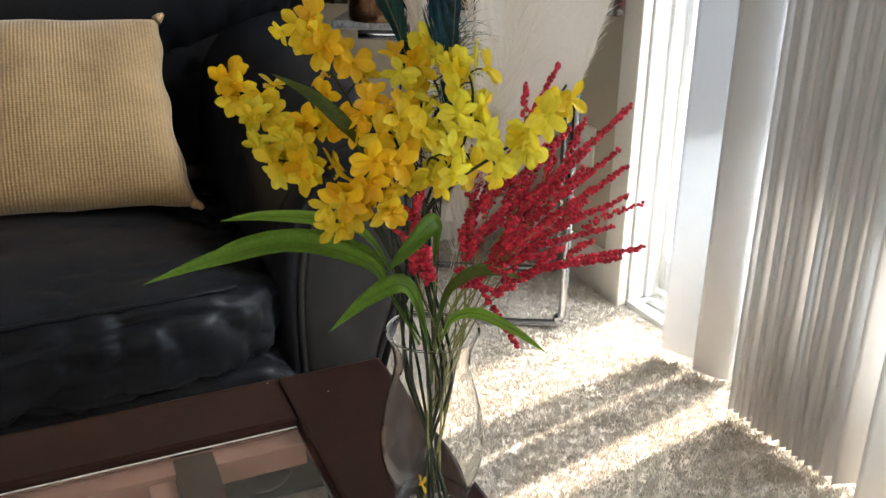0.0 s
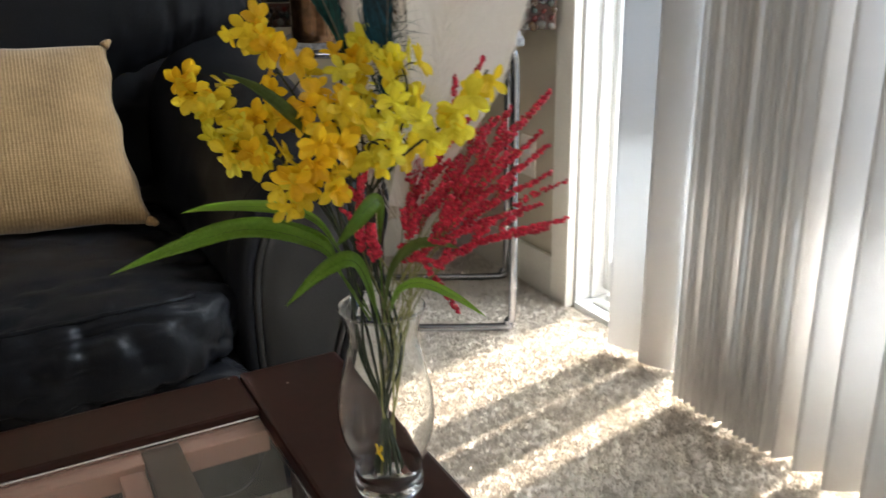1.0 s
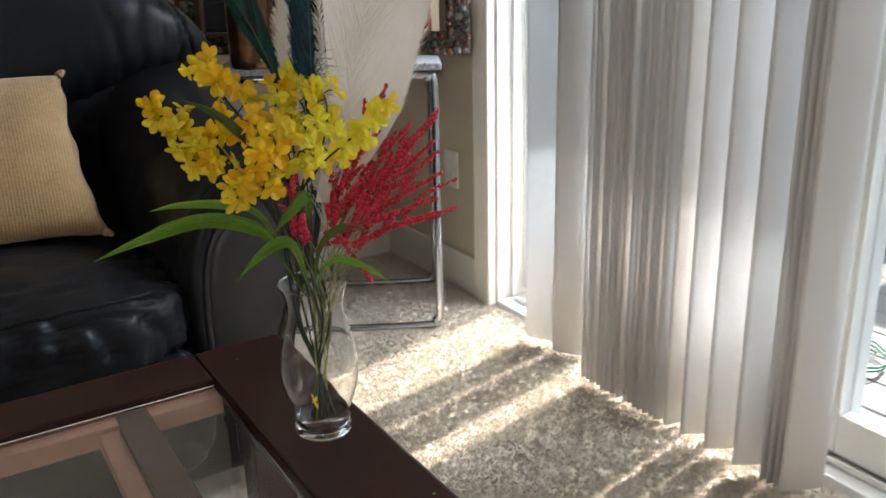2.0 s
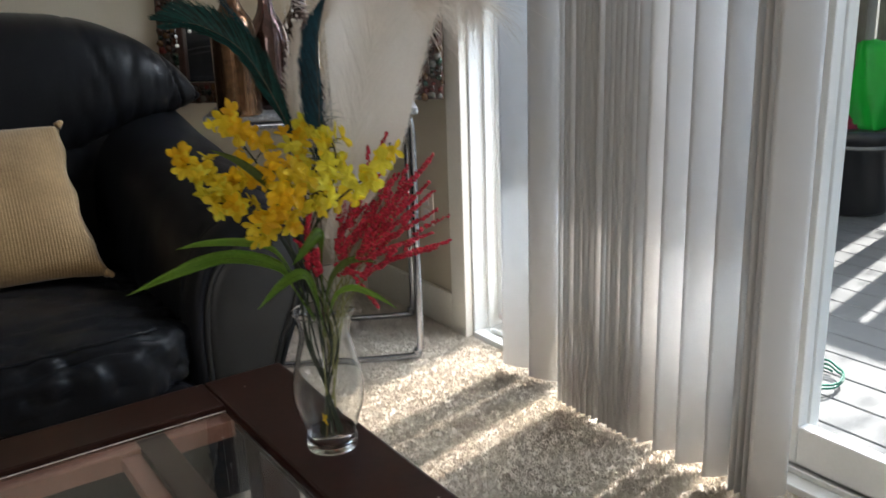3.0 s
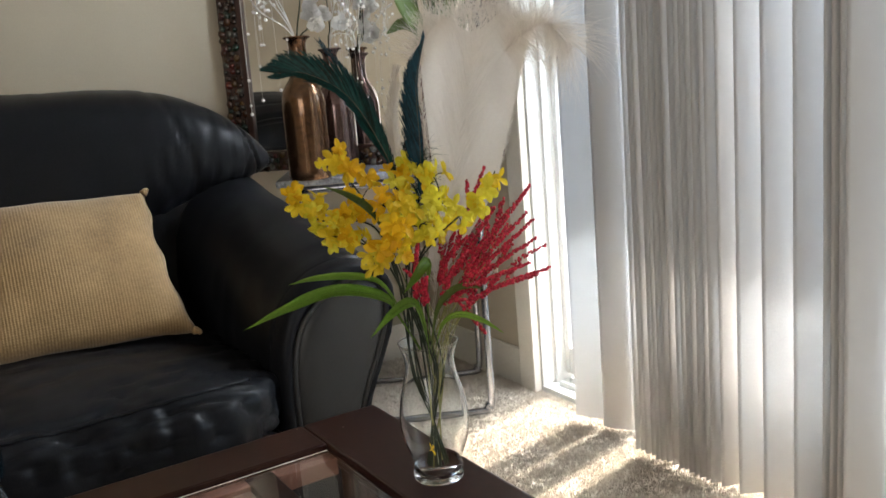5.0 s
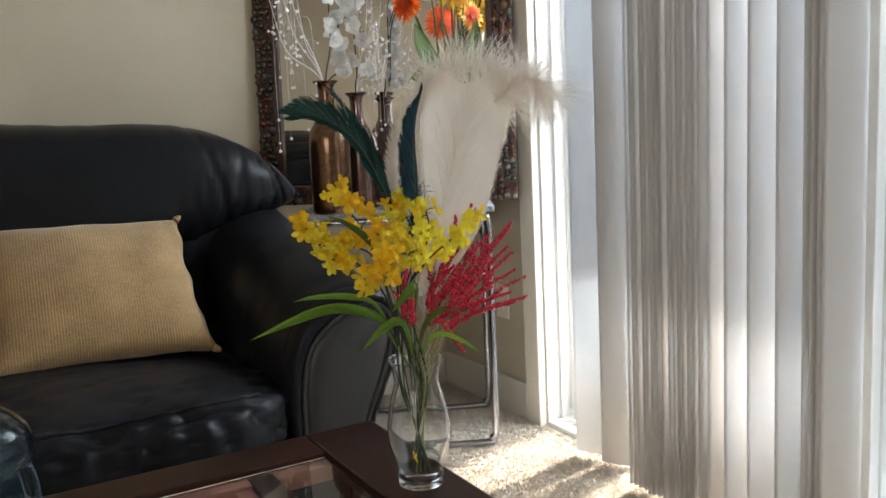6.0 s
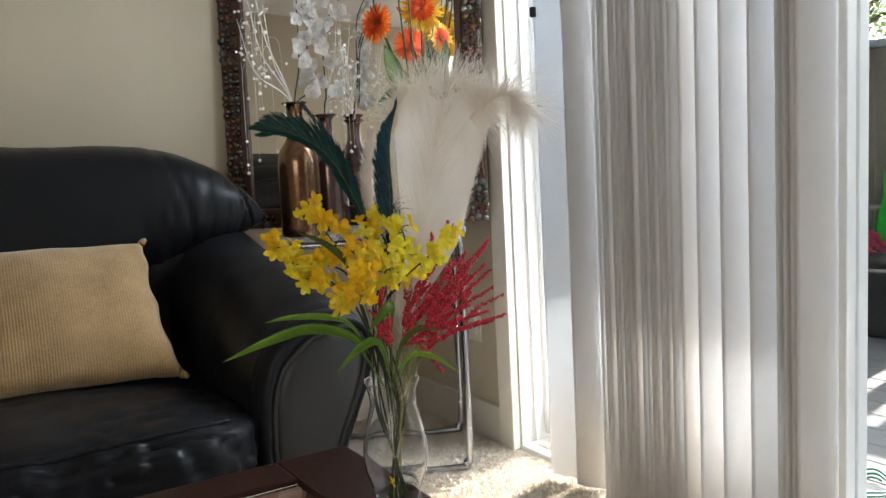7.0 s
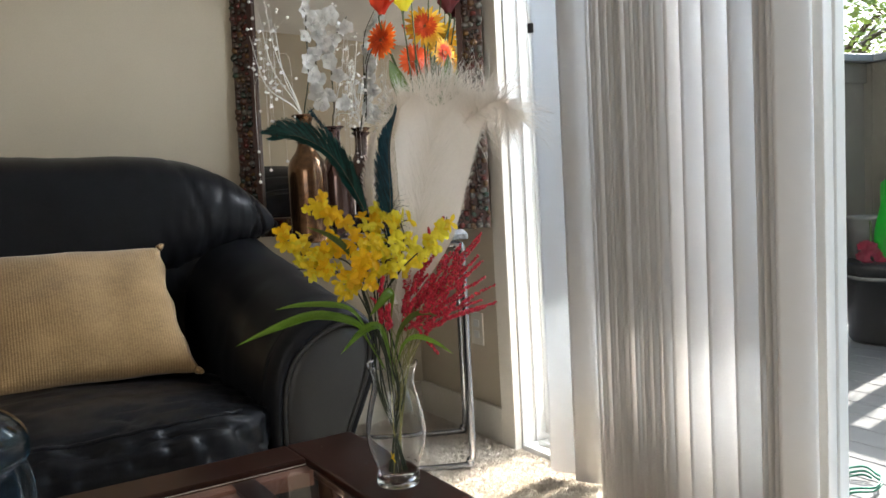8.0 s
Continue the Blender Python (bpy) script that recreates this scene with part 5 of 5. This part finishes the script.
# planter with dark red flowers and a green plastic bag
M_green = leaf_mat("green_plastic", (0.015, 0.42, 0.05), (0.05, 0.55, 0.09), (0.05, 0.70, 0.10), 0.4, 0.3, 8.0)
M_pot = mat("grey_pot", (0.16, 0.16, 0.16), 0.6, vary=0.2, scale=10, bump=0.1)
M_dkred = leaf_mat("petal_dark_red", (0.20, 0.008, 0.03), (0.34, 0.02, 0.06), (0.4, 0.03, 0.06), 0.3)
pot = thing("planter", "grey plastic planter standing on a dark tub", "planter", (3.97, 2.30, 0.36))
part("tub", lathe([(0, 0), (0.07, 0), (0.09, 0.20), (0.098, 0.205), (0.098, 0.22), (0.088, 0.22), (0.08, 0.06), (0, 0.06)], 28), M_pot, pot, smooth=True)
barrel = thing("plant_tub", "dark round tub standing on the deck in the fence corner", "tub", (3.97, 2.18, DZ))
part("tub_body", lathe([(0, 0), (0.17, 0), (0.185, 0.02), (0.20, 0.36), (0.212, 0.365), (0.214, 0.40), (0.205, 0.415), (0.19, 0.418), (0, 0.4185)], 36), M_black, barrel, smooth=True)
part("tub_rim", lathe([(0.202, 0.33), (0.209, 0.334), (0.209, 0.345), (0.203, 0.349)], 36), M_pot, barrel, "grey moulded band", smooth=True)
fl = thing("dark_red_flowers", "dark red flowers hanging out of the planter", "flower")
bm = bmesh.new()
for k in range(16):
    c = Vector((3.84 + qr.uniform(-0.05, 0.05), 2.19 + qr.uniform(-0.06, 0.06), 0.40 + qr.uniform(-0.05, 0.05)))
    q = Matrix.Translation(c) @ Vector((-0.8, -0.6, 0.2)).to_track_quat("Z", "Y").to_matrix().to_4x4() @ Matrix.Rotation(qr.uniform(0, 6), 4, "Z")
    for i in range(7):
        m = q @ Matrix.Rotation(2 * math.pi * i / 7, 4, "Z") @ Matrix.Rotation(radians(20), 4, "X")
        loft([[m @ w_ for w_ in row] for row in petal(0.030, 0.020, 0.1, 4, 2)], bm=bm)
part("blooms", bm, M_dkred, fl, smooth=True)
part("stalks", tube([(3.95, 2.29, 0.5), (3.90, 2.23, 0.56), (3.84, 2.19, 0.42)], 0.006, 6, n=10), M_stem, fl)
bag = thing("plastic_bag", "bright green plastic bag standing on a dark tub", "bag", (3.98, 2.13, 0.36))
rows = []
for i in range(15):
    tt = i / 14
    rows.append([Vector(((0.095 - 0.03 * tt) * math.cos(a) * (1 + 0.16 * math.sin(5 * a + 6 * tt)), (0.12 - 0.045 * tt) * math.sin(a) * (1 + 0.14 * math.sin(4 * a - 5 * tt)), 0.40 * tt + 0.012 * math.sin(3 * a))) for a in [2 * math.pi * k / 28 for k in range(28)]])
part("bag_skin", loft(rows, closed=True, caps=True), M_green, bag, smooth=True)
# green hose coil
M_hose = mat("hose_green", (0.01, 0.14, 0.09), 0.4, vary=0.2, scale=20, bump=0.05)
hs = thing("garden_hose", "teal green garden hose coiled on the deck", "hose", (2.03, 1.12, DZ))
part("coil", tube([(0.10 * math.cos(a) * (1 + 0.05 * math.sin(3 * a)), 0.07 * math.sin(a) * (1 + 0.06 * math.cos(2.3 * a)), 0.010 + 0.013 * a / 6.28 + 0.004 * math.sin(5 * a)) for a in [0.2 * i for i in range(70)]], 0.0036, 8), M_hose, hs, smooth=True)


# ---- trees beyond the fence ----
def tree(x, y, h, r, seed, n=5200):
    k = random.Random(seed)
    t = thing("tree", "leafy green tree behind the patio fence", "tree", group="trees behind the fence")
    trunk = tube([(x, y, -0.3), (x + 0.05, y, h * 0.3), (x - 0.05, y + 0.05, h * 0.6), (x, y, h * 0.85)], lambda u: 0.13 * (1 - 0.75 * u), 10, n=14)
    ends = []
    for i in range(9):
        a, z = k.uniform(0, 6.28), h * k.uniform(0.35, 0.75)
        e_ = Vector((x + r * 0.8 * math.cos(a), y + r * 0.8 * math.sin(a), z + k.uniform(0.2, 0.9)))
        tube([(x, y, z - 0.3), ((x + e_.x) / 2, (y + e_.y) / 2, z + 0.2), e_], lambda u: 0.04 * (1 - 0.8 * u), 6, bm=trunk, n=8)
        ends.append(e_)
    part("trunk", trunk, M_bark, t, smooth=True)
    verts, faces = [], []
    for i in range(n):
        c = k.choice(ends) + Vector((k.gauss(0, 0.42), k.gauss(0, 0.42), k.gauss(0, 0.36))) * r * 0.62
        d = Vector((k.gauss(0, 1), k.gauss(0, 1), k.gauss(0, 0.6))).normalized()
        s = d.orthogonal().normalized()
        L, w = k.uniform(0.04, 0.075), k.uniform(0.014, 0.026)
        b0 = len(verts)
        verts += [tuple(c), tuple(c + d * L * 0.5 + s * w), tuple(c + d * L), tuple(c + d * L * 0.5 - s * w)]
        faces.append((b0, b0 + 1, b0 + 2, b0 + 3))
    me = bpy.data.meshes.new("crown")
    me.from_pydata(verts, [], faces)
    me.materials.append(M_canopy)
    o_ = new("crown", me)
    o_.parent = t


for k, (x, y, h, r) in enumerate(((6.6, 3.4, 3.4, 1.5), (8.2, 1.9, 4.2, 1.8), (7.4, 4.9, 3.8, 1.7), (10.5, 5.6, 5.0, 2.2), (11.0, 3.2, 5.2, 2.2))):
    tree(x, y, h, r, 40 + k)
# an added taller tree, crown out of view, to shade part of the deck and the door
tree(6.2, 0.36, 6.6, 1.15, 61, 18000)

# ---- carpet pile ----
cr = np.random.RandomState(4)
T = 52000
K = 7
N = T * K
tx, ty = cr.uniform(0.40, 1.395, T), cr.uniform(0.45, 2.53, T)
tl, ta = cr.uniform(0.0, 0.4, T), cr.uniform(0, 2 * np.pi, T)
px, py = np.repeat(tx, K) + cr.normal(0, 0.0034, N), np.repeat(ty, K) + cr.normal(0, 0.0034, N)
ang, lean = np.repeat(ta, K) + cr.normal(0, 0.7, N), np.repeat(tl, K) + cr.uniform(0, 0.5, N)
hh, ww = cr.uniform(0.0050, 0.0080, N), cr.uniform(0.0005, 0.0011, N)
base = np.stack([px, py, np.zeros(N)], 1)
sidev = np.stack([np.cos(ang), np.sin(ang), np.zeros(N)], 1) * ww[:, None]
tipv = base + np.stack([-np.sin(ang) * lean * hh, np.cos(ang) * lean * hh, hh], 1)
P = np.empty((N * 4, 3))
P[0::4], P[1::4], P[2::4], P[3::4] = base - sidev, base + sidev, tipv + sidev * 0.6, tipv - sidev * 0.6
me = bpy.data.meshes.new("carpet_pile")
me.from_pydata(P.tolist(), [], np.arange(N * 4).reshape(N, 4).tolist())
me.materials.append(M_tuft)
tagged(new("carpet_pile", me), "shaggy beige carpet pile by the sliding door", "carpet", kind="stuff")
